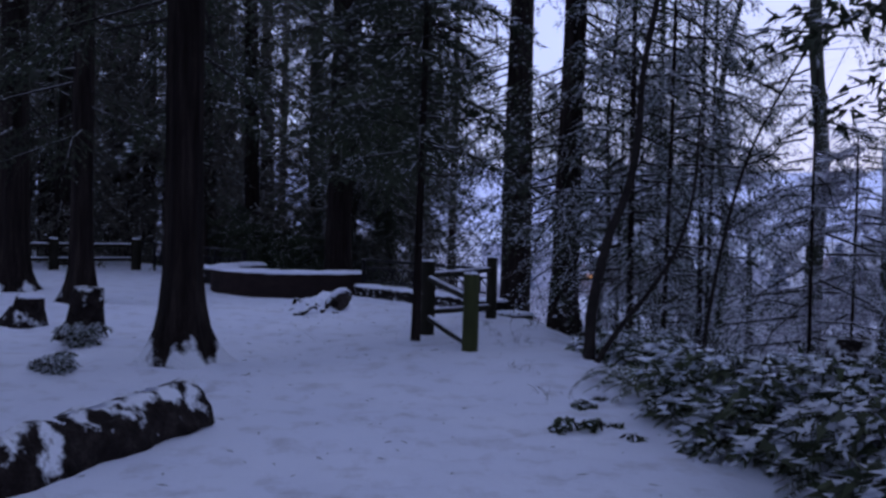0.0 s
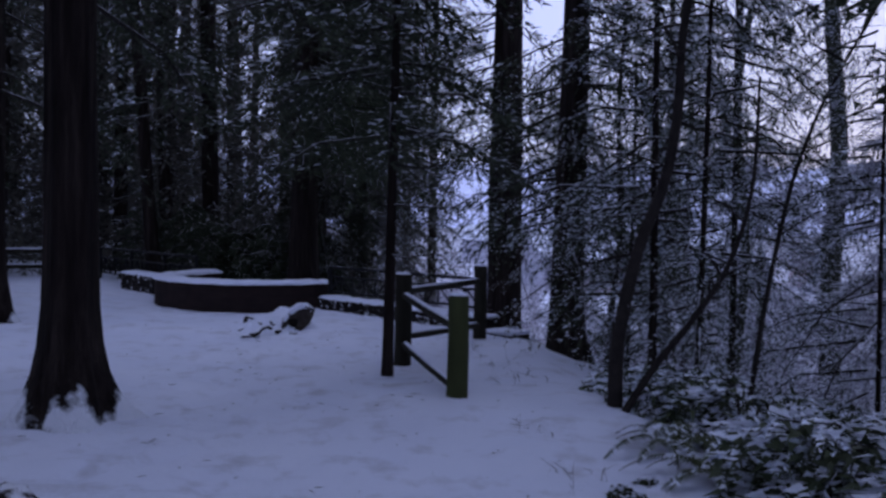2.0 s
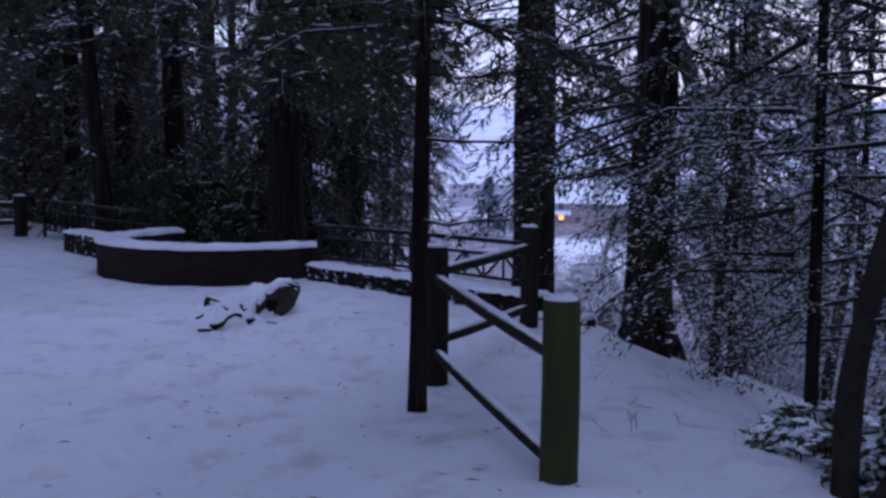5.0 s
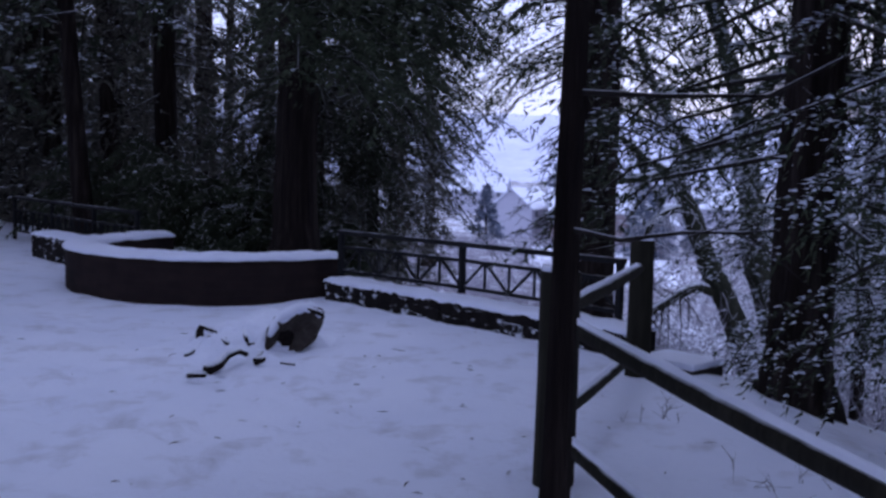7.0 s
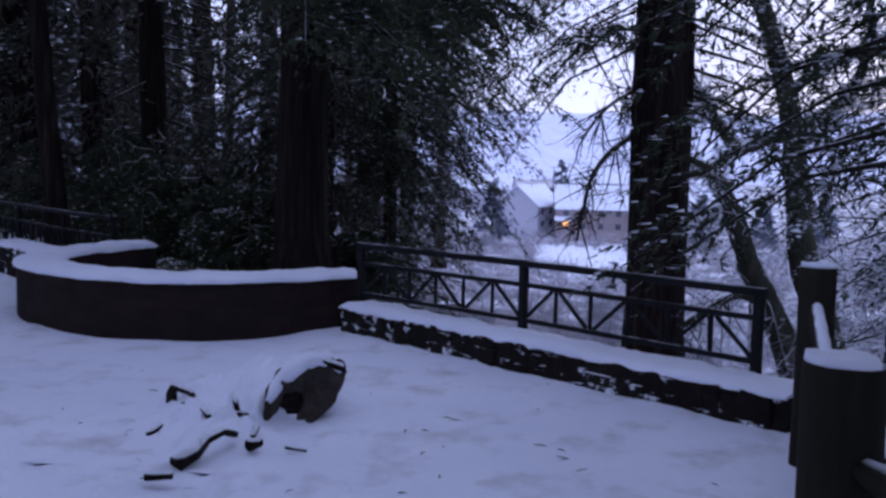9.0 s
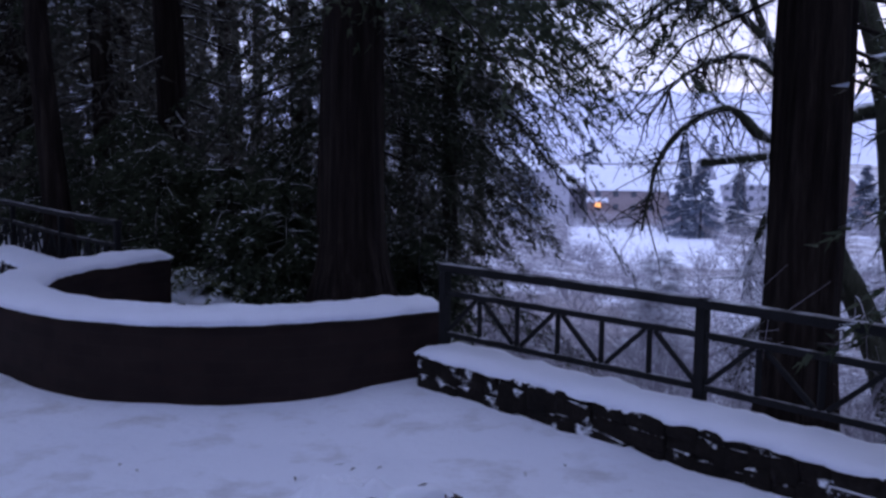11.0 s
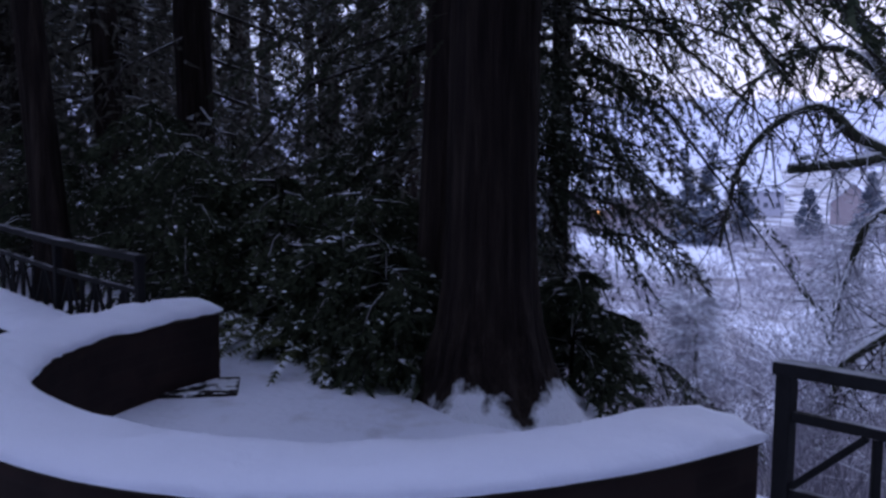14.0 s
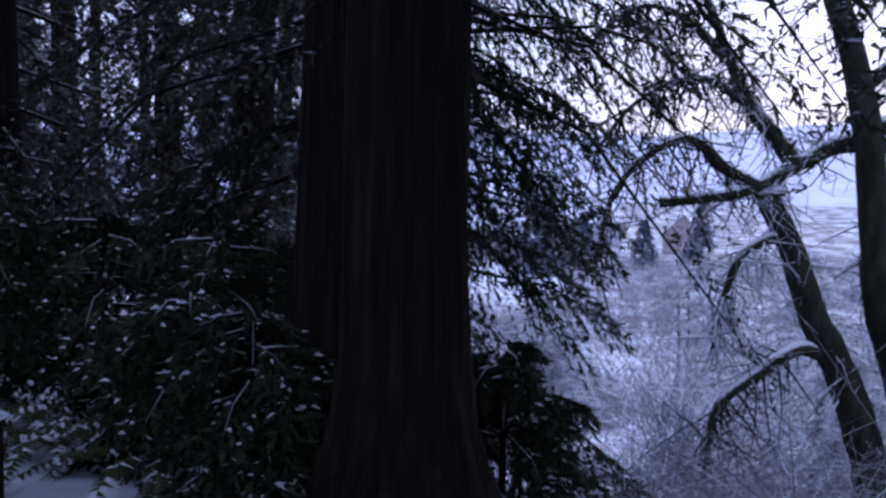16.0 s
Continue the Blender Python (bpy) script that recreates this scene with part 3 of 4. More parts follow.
for k, (x, y, h, w) in enumerate(((-4.6, 23.5, 1.4, 0.8), (-5.5, 24.3, 1.5, 0.9), (-6.35, 24.3, 1.5, 1.0), (-4.9, 24.8, 1.9, 1.1), (-7.2, 25.6, 2.0, 1.1), (-8.6, 26.2, 1.8, 1.0), (-4.25, 22.25, 0.95, 0.5), (-4.65, 22.85, 1.0, 0.6), (-3.05, 22.6, 1.15, 0.5))):
    conifer(x, y, h * 0.72, 0.022, 0.01, "low young cedar in the undergrowth", 230 + k, lambda r: ring(r, 0.15, h, 40, lambda z: w * (1.15 - 0.7 * z / h), rise=0.15, droop=0.5, inner=0.05), leaf=0.055, width=0.011, twigs=11, blades=19, snow=0.025, hang=0.7, name="young_cedar", group="undergrowth cedars")

# Unseen trees, added around the start to shade the snow on the path.
for k, (x, y) in enumerate(((5.9, 9.3), (5.4, 3.2), (-4.7, 5.2), (-4.9, -1.2), (0.6, -4.2), (7.5, 13.0))):
    conifer(x, y, 15, 0.24, 0.15, "unseen tall conifer added to shade the path", 400 + k, lambda r: ring(r, 6.5, 14, 64, lambda z: 5.2 - 0.16 * z, droop=0.3), leaf=0.22, width=0.05, twigs=13, blades=8, snow=0.1, group="overhanging trees")

# forest behind
STOCK = []
for k in range(4):
    r = np.random.default_rng(40 + k)
    low = (1.6, 0.5, 3.0, 1.2)[k]
    t = conifer(-11.0 - 2 * k, 30.0 + 3 * k, 20, 0.20 + 0.03 * k, 0.08, "dark forest conifer with snow-flecked sprays", 50 + k, lambda rr: ring(rr, low, 8, 44, lambda z: 2.0, droop=0.6) + ring(rr, 8, 19, 40, lambda z: 2.3, droop=0.5), leaf=0.15, width=0.027, twigs=11, blades=8, snow=0.06, leaf_mat=M_LEAF_LIGHTENED, group="forest trees")
    STOCK.append(t)
r = np.random.default_rng(5)
FOREST = [(-10.4, 32.4), (-7.3, 27.3), (-7.66, 36.0), (-5.6, 31.5), (-4.3, 38.0), (-13.0, 27.0), (-8.5, 45.0), (-6.9, 48.0)]
while len(FOREST) < 66:
    x, y = r.uniform(-34, -3), r.uniform(19, 62)
    keep = all(math.hypot(x - a, y - b) > 1.9 for a, b in FOREST)
    if -0.29 < (x + 3.4) / (y - 17) < -0.15 and r.random() < 0.6:
        continue
    if keep and x < -11 - (26 - y) * 0.9 + max(0, y - 26) * 1.05 and x < -4.2 - max(0, y - 30) * 0.02:
        FOREST.append((x, y))
for k, (x, y) in enumerate(FOREST):
    m = pose(x, y, max(ground_z(x, y), -3.0) - 0.05, r.uniform(-1.5, 1.5), r.uniform(-1.5, 1.5), r.uniform(0, 360))
    copy_thing(STOCK[k % 4], m @ Matrix.Diagonal((1, 1, r.uniform(0.85, 1.15), 1)))
# Unseen copies beside and behind the camera, added to enclose and shade the path.
for x, y in ((-6, 3), (-6.8, 8), (-11, 12.5), (-5, -3), (-1.5, -6), (4.5, -4.5), (7, -1), (-14, 20), (3, -12), (-10, -9), (8.5, 5), (-9.5, 2), (-13, 7)):
    copy_thing(STOCK[int(abs(x * 7)) % 4], pose(x, y, ground_z(x, y) - 0.05, 0, 0, x * 40))
conifer(-7.84, 24.86, 13, 0.16, 0.08, "leaning dark trunk at the end of the railing", 30, lambda r: ring(r, 3.4, 12, 40, lambda z: 1.8, droop=0.5), lean=(-0.09, 0.02), leaf=0.16, width=0.03)


# young hemlocks and thin stems on the slope
YOUNG = []
for k in range(3):
    YOUNG.append(conifer((2.7, 3.4, 4.6)[k], (13.2, 15.2, 13.6)[k], (5.6, 6.5, 5.0)[k], (0.035, 0.045, 0.03)[k], 0.01, "slender young hemlock with lacy snowy branches", 70 + k, lambda rr: ring(rr, 1.0, 5.6, 36, lambda z: 1.7 - 0.15 * z, rise=0.12, droop=0.45), leaf=0.045, width=0.009, twigs=15, blades=17, snow=0.48, hang=0.8, spread=0.6, bend=0.03, group="young hemlocks", name="young_hemlock"))
for k, (x, y) in enumerate(((2.3, 16.4), (3.9, 17.6), (5.8, 16.0), (2.9, 19.2), (2.3, 13.9))):
    copy_thing(YOUNG[k % 3], pose(x, y, ground_z(x, y) - 0.05, 0, 0, 77 * k) @ Matrix.Diagonal((1, 1, 0.8 + 0.5 * ((k * 37) % 10) / 10, 1)))


def bare_stem(points, r0, r1, label, seed, twigs=14, mat=None, name="bare_tree", twig_len=0.6, group=""):
    """A leafless stem through the points, with side twigs."""
    rng = np.random.default_rng(seed)
    base = Vector(points[0])
    tree = thing(name, Matrix.Translation(base), label, "tree", group)
    line = [p - base for p in curve(points, 5)]
    n = len(line)
    part("trunk", tube_mesh("trunk", line, [r0 + (r1 - r0) * i / (n - 1) for i in range(n)], mat or M_TWIG, sides=9, rough=0.12, seed=seed), None, tree)
    for k in range(twigs):
        i = int(rng.uniform(0.3, 0.98) * (n - 1))
        d = Vector((rng.normal(), rng.normal(), rng.uniform(0.0, 0.9))).normalized()
        l = twig_len * rng.uniform(0.5, 1.4)
        pts = [line[i], line[i] + d * (l * 0.5), line[i] + d * l + Vector((0, 0, -0.15 * l))]
        pieces = [tube(pts, [0.012, 0.008, 0.003], sides=4, caps=False)]
        for j in range(4):
            b = pts[0].lerp(pts[2], rng.uniform(0.4, 0.95))
            e = b + Vector((rng.normal(), rng.normal(), rng.normal())) * (0.22 * l) + d * (0.15 * l)
            pieces.append(tube([b, e], [0.005, 0.002], sides=3, caps=False))
        v, f = joined(pieces)
        part("branch", mesh_of("branch", v, f, [mat or M_TWIG], smooth=True), None, tree)
    return tree


bare_stem([(1.70, 11.3, -0.15), (1.71, 11.3, 0.54), (1.76, 11.3, 0.9), (1.88, 11.3, 1.43), (2.07, 11.3, 1.96), (2.16, 11.3, 2.55), (2.22, 11.35, 3.4), (2.6, 11.4, 5.5)], 0.066, 0.03, "crooked dark bare tree at the path's edge", 80, 10)
bare_stem([(1.70, 11.15, -0.05), (2.0, 11.2, 0.43), (2.32, 11.2, 0.86), (2.57, 11.2, 1.28), (2.74, 11.2, 1.9), (2.8, 11.3, 2.8)], 0.035, 0.012, "thin leaning bare stem", 81, 6)
bare_stem([(1.95, 15.6, -0.9), (2.0, 15.6, 0.4), (2.1, 15.65, 1.6), (2.05, 15.7, 3.2), (2.2, 15.8, 5.0)], 0.05, 0.02, "thin dark bare stem on the slope", 82, 8)
bare_stem([(8.1, 26.8, -3.2), (8.05, 26.8, 0.5), (8.15, 26.8, 3.5), (7.9, 26.9, 7.0), (8.0, 27.0, 11)], 0.26, 0.14, "pale mossy bare tree on the slope", 83, 40, M_BARK_GREY, twig_len=2.2)
bare_stem([(3.0, 12.6, -0.7), (3.3, 12.8, 1.2), (3.7, 13.0, 2.6), (4.6, 13.4, 4.2)], 0.03, 0.012, "thin arching bare stem", 84, 10)
bare_stem([(4.3, 20.0, -2.2), (4.6, 20.0, 1.0), (4.4, 20.0, 4.0), (5.0, 20.2, 7.0)], 0.09, 0.04, "bare grey tree on the slope", 85, 30, M_BARK_GREY, twig_len=1.4)
bare_stem([(10.0, 22.0, -3.0), (10.4, 22.0, 1.0), (11.2, 22.0, 4.0), (12.5, 22.2, 8.0)], 0.12, 0.05, "leaning frosted bare tree", 86, 36, M_FROST, twig_len=2.0)


def mossy_tree():
    """The spreading mossy tree down the slope, with bent limbs and hanging twigs."""
    rng = np.random.default_rng(90)
    base = Vector((6.6, 36.0, -7.0))
    tree = thing("mossy_tree", Matrix.Translation(base), "spreading bare tree with mossy snow-lined limbs", "tree")
    limbs = [
        ([(6.6, 36, -7.2), (6.2, 36, -4.6), (5.8, 36, -3.2), (5.28, 36, -1.9), (4.79, 36, -1.0), (4.28, 36, 0.35), (3.7, 36, 1.45)], 0.30, 0.16),
        ([(7.4, 35.6, -7.2), (6.7, 35.6, -3.0), (5.9, 35.5, -0.6), (5.7, 35.5, 1.0), (5.3, 35.5, 3.4), (4.4, 35.6, 6.2)], 0.34, 0.14),
        ([(6.1, 36, 2.4), (5.22, 36, 2.4), (4.55, 36, 2.1), (3.67, 36, 1.6), (3.0, 36, 1.38), (1.65, 36, 1.21)], 0.15, 0.07),
        ([(3.6, 36, 1.55), (2.9, 36, 1.9), (2.54, 36, 2.27), (2.07, 36, 2.45), (1.27, 36, 2.03), (0.72, 36, 1.31), (0.5, 36, 0.4), (0.36, 36, -0.4)], 0.10, 0.02),
        ([(4.16, 36, 0.57), (3.7, 35.9, 0.5), (3.16, 35.8, 0.12), (2.8, 35.8, -0.99), (2.7, 35.8, -1.6)], 0.10, 0.02),
        ([(4.93, 36, -1.71), (4.4, 35.8, -1.6), (3.69, 35.7, -1.99), (2.8, 35.6, -2.67), (2.61, 35.6, -3.57), (2.5, 35.6, -4.3)], 0.12, 0.03),
        ([(4.36, 36, 1.93), (3.9, 36.2, 2.6), (3.52, 36.3, 3.1), (3.14, 36.4, 3.9), (2.6, 36.4, 5.2)], 0.14, 0.06),
        ([(3.5, 36.3, 3.1), (2.6, 36.2, 3.6), (1.8, 36.1, 3.5), (1.0, 36, 3.0), (0.4, 36, 2.2)], 0.07, 0.02),
        ([(4.4, 35.6, 6.2), (3.2, 35.7, 7.2), (1.9, 35.8, 7.0), (0.8, 35.8, 6.0)], 0.12, 0.03),
        ([(3.14, 36.4, 3.9), (2.2, 36.4, 4.8), (1.2, 36.4, 5.0), (0.2, 36.4, 4.2)], 0.07, 0.02),
        ([(5.5, 35.5, 2.6), (6.6, 35.5, 3.2), (7.2, 35.5, 4.6), (7.0, 35.5, 6.4)], 0.14, 0.05),
        ([(5.3, 35.5, 3.4), (6.4, 35.4, 4.2), (7.6, 35.3, 4.4), (9.0, 35.2, 4.0)], 0.12, 0.04),
    ]
    for k, (pts, r0, r1) in enumerate(limbs):
        r0, r1 = 1.4 * r0, 1.4 * r1
        line = [p - base for p in curve(pts, 5)]
        n = len(line)
        part("trunk" if k < 2 else "limb", tube_mesh("limb", line, [r0 + (r1 - r0) * i / (n - 1) for i in range(n)], M_BARK_GREY, sides=10, rough=0.2, seed=k, wavy=2.0), None, tree)
        pieces = []
        for j in range(18 if k < 2 else 58):
            i = int(rng.uniform(0.25, 0.99) * (n - 1))
            d = Vector((rng.normal(0, 0.7), rng.normal(0, 0.5), rng.normal(-0.25, 0.8))).normalized()
            l = rng.uniform(0.5, 1.6)
            p = [line[i]]
            for q in range(4):
                p.append(p[-1] + d * (l / 4) + Vector((rng.normal() * 0.05, rng.normal() * 0.05, -0.05)))
            pieces.append(tube(p, [0.026, 0.021, 0.016, 0.011, 0.005], sides=4, caps=False))
            for h in range(5):
                b = p[1 + h % 4]
                e = b + Vector((rng.normal(), rng.normal(), rng.normal() - 0.5)) * 0.22
                pieces.append(tube([b, e], [0.012, 0.004], sides=3, caps=False))
        v, f = joined(pieces)
        tagged(part("twigwork", mesh_of("twigwork", v, f, [M_TWIG if k % 2 else M_FROST], smooth=True), None, tree), kind="stuff")


mossy_tree()


# ---- thickets ----
def twig_cloud(rng, spots, mat, name, label, height, per=26, thick=0.01, spread=1.0):
    V, F = [], []
    c = 0
    for x, y, z in spots:
        n = per
        az = rng.uniform(0, 6.28, n)
        l = height * rng.uniform(0.4, 1.1, n)
        lean = rng.uniform(0.1, 0.9, n) * spread
        b = np.stack([x + rng.normal(0, 0.25 * spread, n), y + rng.normal(0, 0.25 * spread, n), np.full(n, z - 0.1)], 1)
        m = b + np.stack([np.cos(az) * lean * l * 0.4, np.sin(az) * lean * l * 0.4, l * 0.6], 1)
        e = m + np.stack([np.cos(az) * lean * l * 0.5, np.sin(az) * lean * l * 0.5, l * 0.25], 1) + rng.normal(0, 0.12 * height, (n, 3))
        segs = [(b, m, 1.0), (m, e, 0.6)]
        for q in range(4):
            t = rng.uniform(0.1, 1, (n, 1))
            s0 = m + (e - m) * t
            segs.append((s0, s0 + rng.normal(0, 0.20 * height, (n, 3)) + np.array([0, 0, 0.04 * height]), 0.4))
        for p, q, w in segs:
            side = np.cross(q - p, rng.normal(0, 1, (n, 3)))
            side /= np.linalg.norm(side, axis=1)[:, None] + 1e-6
            side *= thick * w
            V.append(np.stack([p - side, p + side, q + side * 0.5, q - side * 0.5], 1).reshape(-1, 3))
            F.append(np.arange(n * 4).reshape(-1, 4) + c)
            c += n * 4
    ob = new(name, mesh_of(name, np.concatenate(V), np.concatenate(F), [mat]))
    return tagged(ob, label, "brush", kind="stuff")


def slope_spots(rng, n, x0, x1, y0, y1, least):
    out = []
    while len(out) < n:
        x, y = rng.uniform(x0, x1), rng.uniform(y0, y1)
        if beyond(x, y) > least and open_snow(x, y) < 0.5 + 0.5 * (rng.random() < 0.12):
            out.append((x, y, ground_z(x, y)))
    return out


r = np.random.default_rng(11)
twig_cloud(r, slope_spots(r, 150, -3, 16, 17, 34, 2.5), M_BRUSH, "brushwood", "grey-brown bare brush on the slope", 1.6, 22, 0.008, 1.2)
twig_cloud(r, slope_spots(r, 210, -6, 34, 34, 80, 6), M_BRUSH, "valley_thicket", "hazy violet-grey bare thicket in the valley", 1.9, 24, 0.018, 1.6)
twig_cloud(r, slope_spots(r, 420, -20, 90, 80, 200, 20), M_BRUSH, "far_thicket", "pale frosted thickets on the valley floor, haze put in their colour", 3.2, 20, 0.05, 2.0)
twig_cloud(r, [(x, y, ground_z(x, y)) for x, y in ((0.6, 13.7), (0.95, 13.1), (0.9, 12.3), (0.2, 14.9), (1.15, 10.2), (1.3, 9.3))], M_TWIG, "dead_weeds", "thin dead weed stalks poking through snow", 0.22, 7, 0.004, 0.5)
twig_cloud(r, [(6.5 + 0.3 * k, 50 + k, ground_z(6.5, 50 + k) + 0.2) for k in range(4)], M_FROST, "frosted_bush", "pale frosted bush in the valley", 5.0, 60, 0.03, 1.3)


def frosted_tree(x, y, h, seed):
    """A bare tree white with frost: a stem and a cloud of fine twigs."""
    rng = np.random.default_rng(seed)
    z = ground_z(x, y)
    t = thing("frosted_tree", pose(x, y, z), "pale frosted bare tree on the valley slope", "tree", "frosted trees")
    part("trunk", tube_mesh("trunk", [(0, 0, -0.4), (0.1, 0, h * 0.4), (0, 0.1, h * 0.9)], [0.16, 0.11, 0.03], M_BARK_GREY, sides=8, rough=0.1, seed=seed), None, t)
    bough = ring(rng, h * 0.12, h * 0.95, 60, lambda q: 0.34 * h * (1.1 - 0.8 * q / h), rise=0.35, droop=0.3)
    v, f, i, _ = sprays(rng, bough, leaf=0.5, width=0.016, twigs=11, blades=8, snow=0.5, hang=0.35)
    tagged(part("crown", mesh_of("crown", v, f, [M_BRUSH, M_FROST], i), None, t), kind="")


for k, (x, y, h) in enumerate(((7.6, 20.2, 7), (9.8, 24.5, 8), (6.4, 27.0, 8), (12.5, 23.0, 9), (10.0, 17.5, 6), (12.5, 52, 9), (16.5, 60, 10), (4.6, 67, 7), (20, 50, 10), (14, 42, 7), (10.5, 45, 6), (24, 66, 11), (3.3, 56.5, 5.5), (13.5, 72, 9), (18, 84, 9), (28, 88, 10))):
    frosted_tree(x, y, h, 300 + k)


def far_conifer(x, y, h, w, seed):
    rng = np.random.default_rng(seed)
    t = thing("far_conifer", pose(x, y, ground_z(x, y)), "conifer on the valley floor with blue-grey haze put in its colour", "tree", "valley conifers")
    part("trunk", tube_mesh("trunk", [(0, 0, -0.5), (0, 0, h * 0.9)], [0.25, 0.05], M_TWIG, sides=6), None, t)
    v, f, i, _ = sprays(rng, ring(rng, 0.6, h, 70, lambda z: w * (1.03 - z / h), droop=0.3), leaf=0.7, width=0.16, twigs=7, blades=5, snow=0.12)
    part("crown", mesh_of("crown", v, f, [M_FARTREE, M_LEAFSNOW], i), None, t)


for k, (x, y, h, w) in enumerate(((32.4, 188, 10.5, 2.6), (24, 176, 13, 4.2), (21.5, 180, 11, 3.6), (44, 190, 9, 3.2), (58, 200, 12, 4), (-6, 190, 12, 4), (38, 300, 15, 5), (52, 330, 16, 5), (12, 310, 15, 5))):
    far_conifer(x, y, h, w, 100 + k)


# ---- shrubs beside the path ----
def shrub(m, seed, label, height=0.8, n=30, leaf=0.10, snow=0.48, mat=None, group="path shrubs"):
    rng = np.random.default_rng(seed)
    s = thing("evergreen_shrub", m, label, "shrub", group)
    b = []
    for k in range(n):
        a = rng.uniform(0, 6.28)
        q = rng.uniform(0, 0.3)
        b.append(((q * math.cos(a), q * math.sin(a), height * rng.uniform(0.1, 0.85)), a, rng.uniform(0.35, 0.75) * height, 0.45, 0.75))
    v, f, i, sticks = sprays(rng, b, leaf=leaf, width=0.026, twigs=9, blades=6, snow=snow, hang=0.45, spread=0.4)
    part("foliage", mesh_of("foliage", v, f, [mat or M_SHRUB, M_LEAFSNOW], i), None, s)
    v, f = joined([tube([(0.04 * math.cos(k), 0.04 * math.sin(k), -0.1), tuple(st[0]), tuple(st[1]), tuple(st[2])], [0.012, 0.009, 0.006, 0.003], sides=4, caps=False) for k, st in enumerate(sticks[:16])])
    tagged(part("stemwork", mesh_of("stemwork", v, f, [M_TWIG], smooth=True), None, s), kind="stuff")
    return s


BUSH = [shrub(pose(2.9 + 0.5 * k, 8.2 - 0.9 * k, ground_z(2.9, 8)), 120 + k, "dark evergreen shrub bowed under fresh snow", (0.75, 0.95, 0.6, 0.85)[k]) for k in range(4)]
r = np.random.default_rng(13)
spots = []
while len(spots) < 78:
    y = r.uniform(3.2, 13.5)
    left = np.interp(y, [3, 6.4, 8, 11.2, 13.5], [3.35, 3.15, 2.75, 1.95, 1.6])
    x = left + abs(r.normal(0, 1)) * 1.9 + 0.15
    if all(math.hypot(x - a, y - b) > 0.42 for a, b in spots) and x < 8:
        spots.append((x, y))
for k, (x, y) in enumerate(spots):
    sc = r.uniform(0.75, 1.15) * (0.75 if x < 2.6 else 1.0)
    copy_thing(BUSH[k % 4], pose(x, y, ground_z(x, y) - 0.03, r.uniform(-8, 8), r.uniform(-8, 8), r.uniform(0, 360)) @ Matrix.Diagonal((sc, sc, sc, 1)))
for k, (x, y, sc) in enumerate(((-3.45, 9.5, 0.36), (-4.15, 11.3, 0.36))):
    copy_thing(BUSH[k % 4], pose(x, y, ground_z(x, y) - 0.03, 0, 0, 50 * k) @ Matrix.Diagonal((sc, sc, sc, 1)))


for k, (x, y) in enumerate(((1.75, 9.0), (1.6, 8.1), (1.72, 8.0))):
    shrub(pose(x, y, ground_z(x, y) - 0.02, 0, 0, 50 * k), 160 + k, "small dark evergreen sprig poking through snow", 0.11 + 0.02 * (k % 3), 4, 0.035, 0.1, group="snowed sprigs")


def fern(m, seed, n=16, length=0.8, label="drooping sword fern weighed down by snow", group="ferns behind the wall"):
    rng = np.random.default_rng(seed)
    t = thing("sword_fern", m, label, "fern", group)
    for k in range(n):
        a = 6.28 * k / n + rng.uniform(-0.2, 0.2)
        l = length * rng.uniform(0.7, 1.15)
        o = Vector((math.cos(a), math.sin(a), 0))
        w = Vector((-math.sin(a), math.cos(a), 0))
        spine = [o * (l * q) + Vector((0, 0, 0.05 + 0.75 * l * q - 0.85 * l * q * q)) for q in np.linspace(0.02, 1, 31)]
        v, f, idx = [tuple(p) for p in spine], [], []
        for j in range(30):
            q = (j + 1) / 31
            bl = 0.075 * math.sin(math.pi * (0.15 + 0.83 * q))
            for sg in (-1, 1):
                v.append(tuple(spine[j] + w * (sg * bl) + o * 0.02 + Vector((0, 0, -0.025))))
                f.append((j, j + 1, len(v) - 1) if sg > 0 else (j + 1, j, len(v) - 1))
                idx.append(1 if rng.random() < 0.22 else 0)
        part("frond", mesh_of("frond", v, f, [M_FERN, M_LEAFSNOW], idx), None, t)


for k, (x, y, l) in enumerate(((-4.75, 22.6, 0.8), (-5.3, 22.9, 0.7), (-4.35, 22.3, 0.55), (-5.9, 23.2, 0.7), (-2.9, 22.3, 0.6))):
    fern(pose(x, y, ground_z(x, y), 0, 0, 40 * k), 140 + k, length=l)


for k, (x, y, l) in enumerate(((1.98, 10.0, 0.55), (2.2, 9.3, 0.6), (2.45, 8.6, 0.5), (2.75, 7.6, 0.6), (3.0, 6.7, 0.55), (2.75, 9.6, 0.7), (3.3, 8.3, 0.75))):
    fern(pose(x, y, ground_z(x, y), 0, 0, 70 * k), 180 + k, 14, l, "brown-green fern at the edge of the snowy path", "path ferns")


# ---- brick wall ----
ARC = [(-2.62, 19.78), (-3.03, 19.44), (-3.48, 19.18), (-3.95, 19.06), (-4.45, 19.09), (-4.98, 19.33), (-5.47, 19.75), (-5.72, 20.25), (-5.77, 20.9), (-5.64, 21.5), (-5.42, 22.03)]


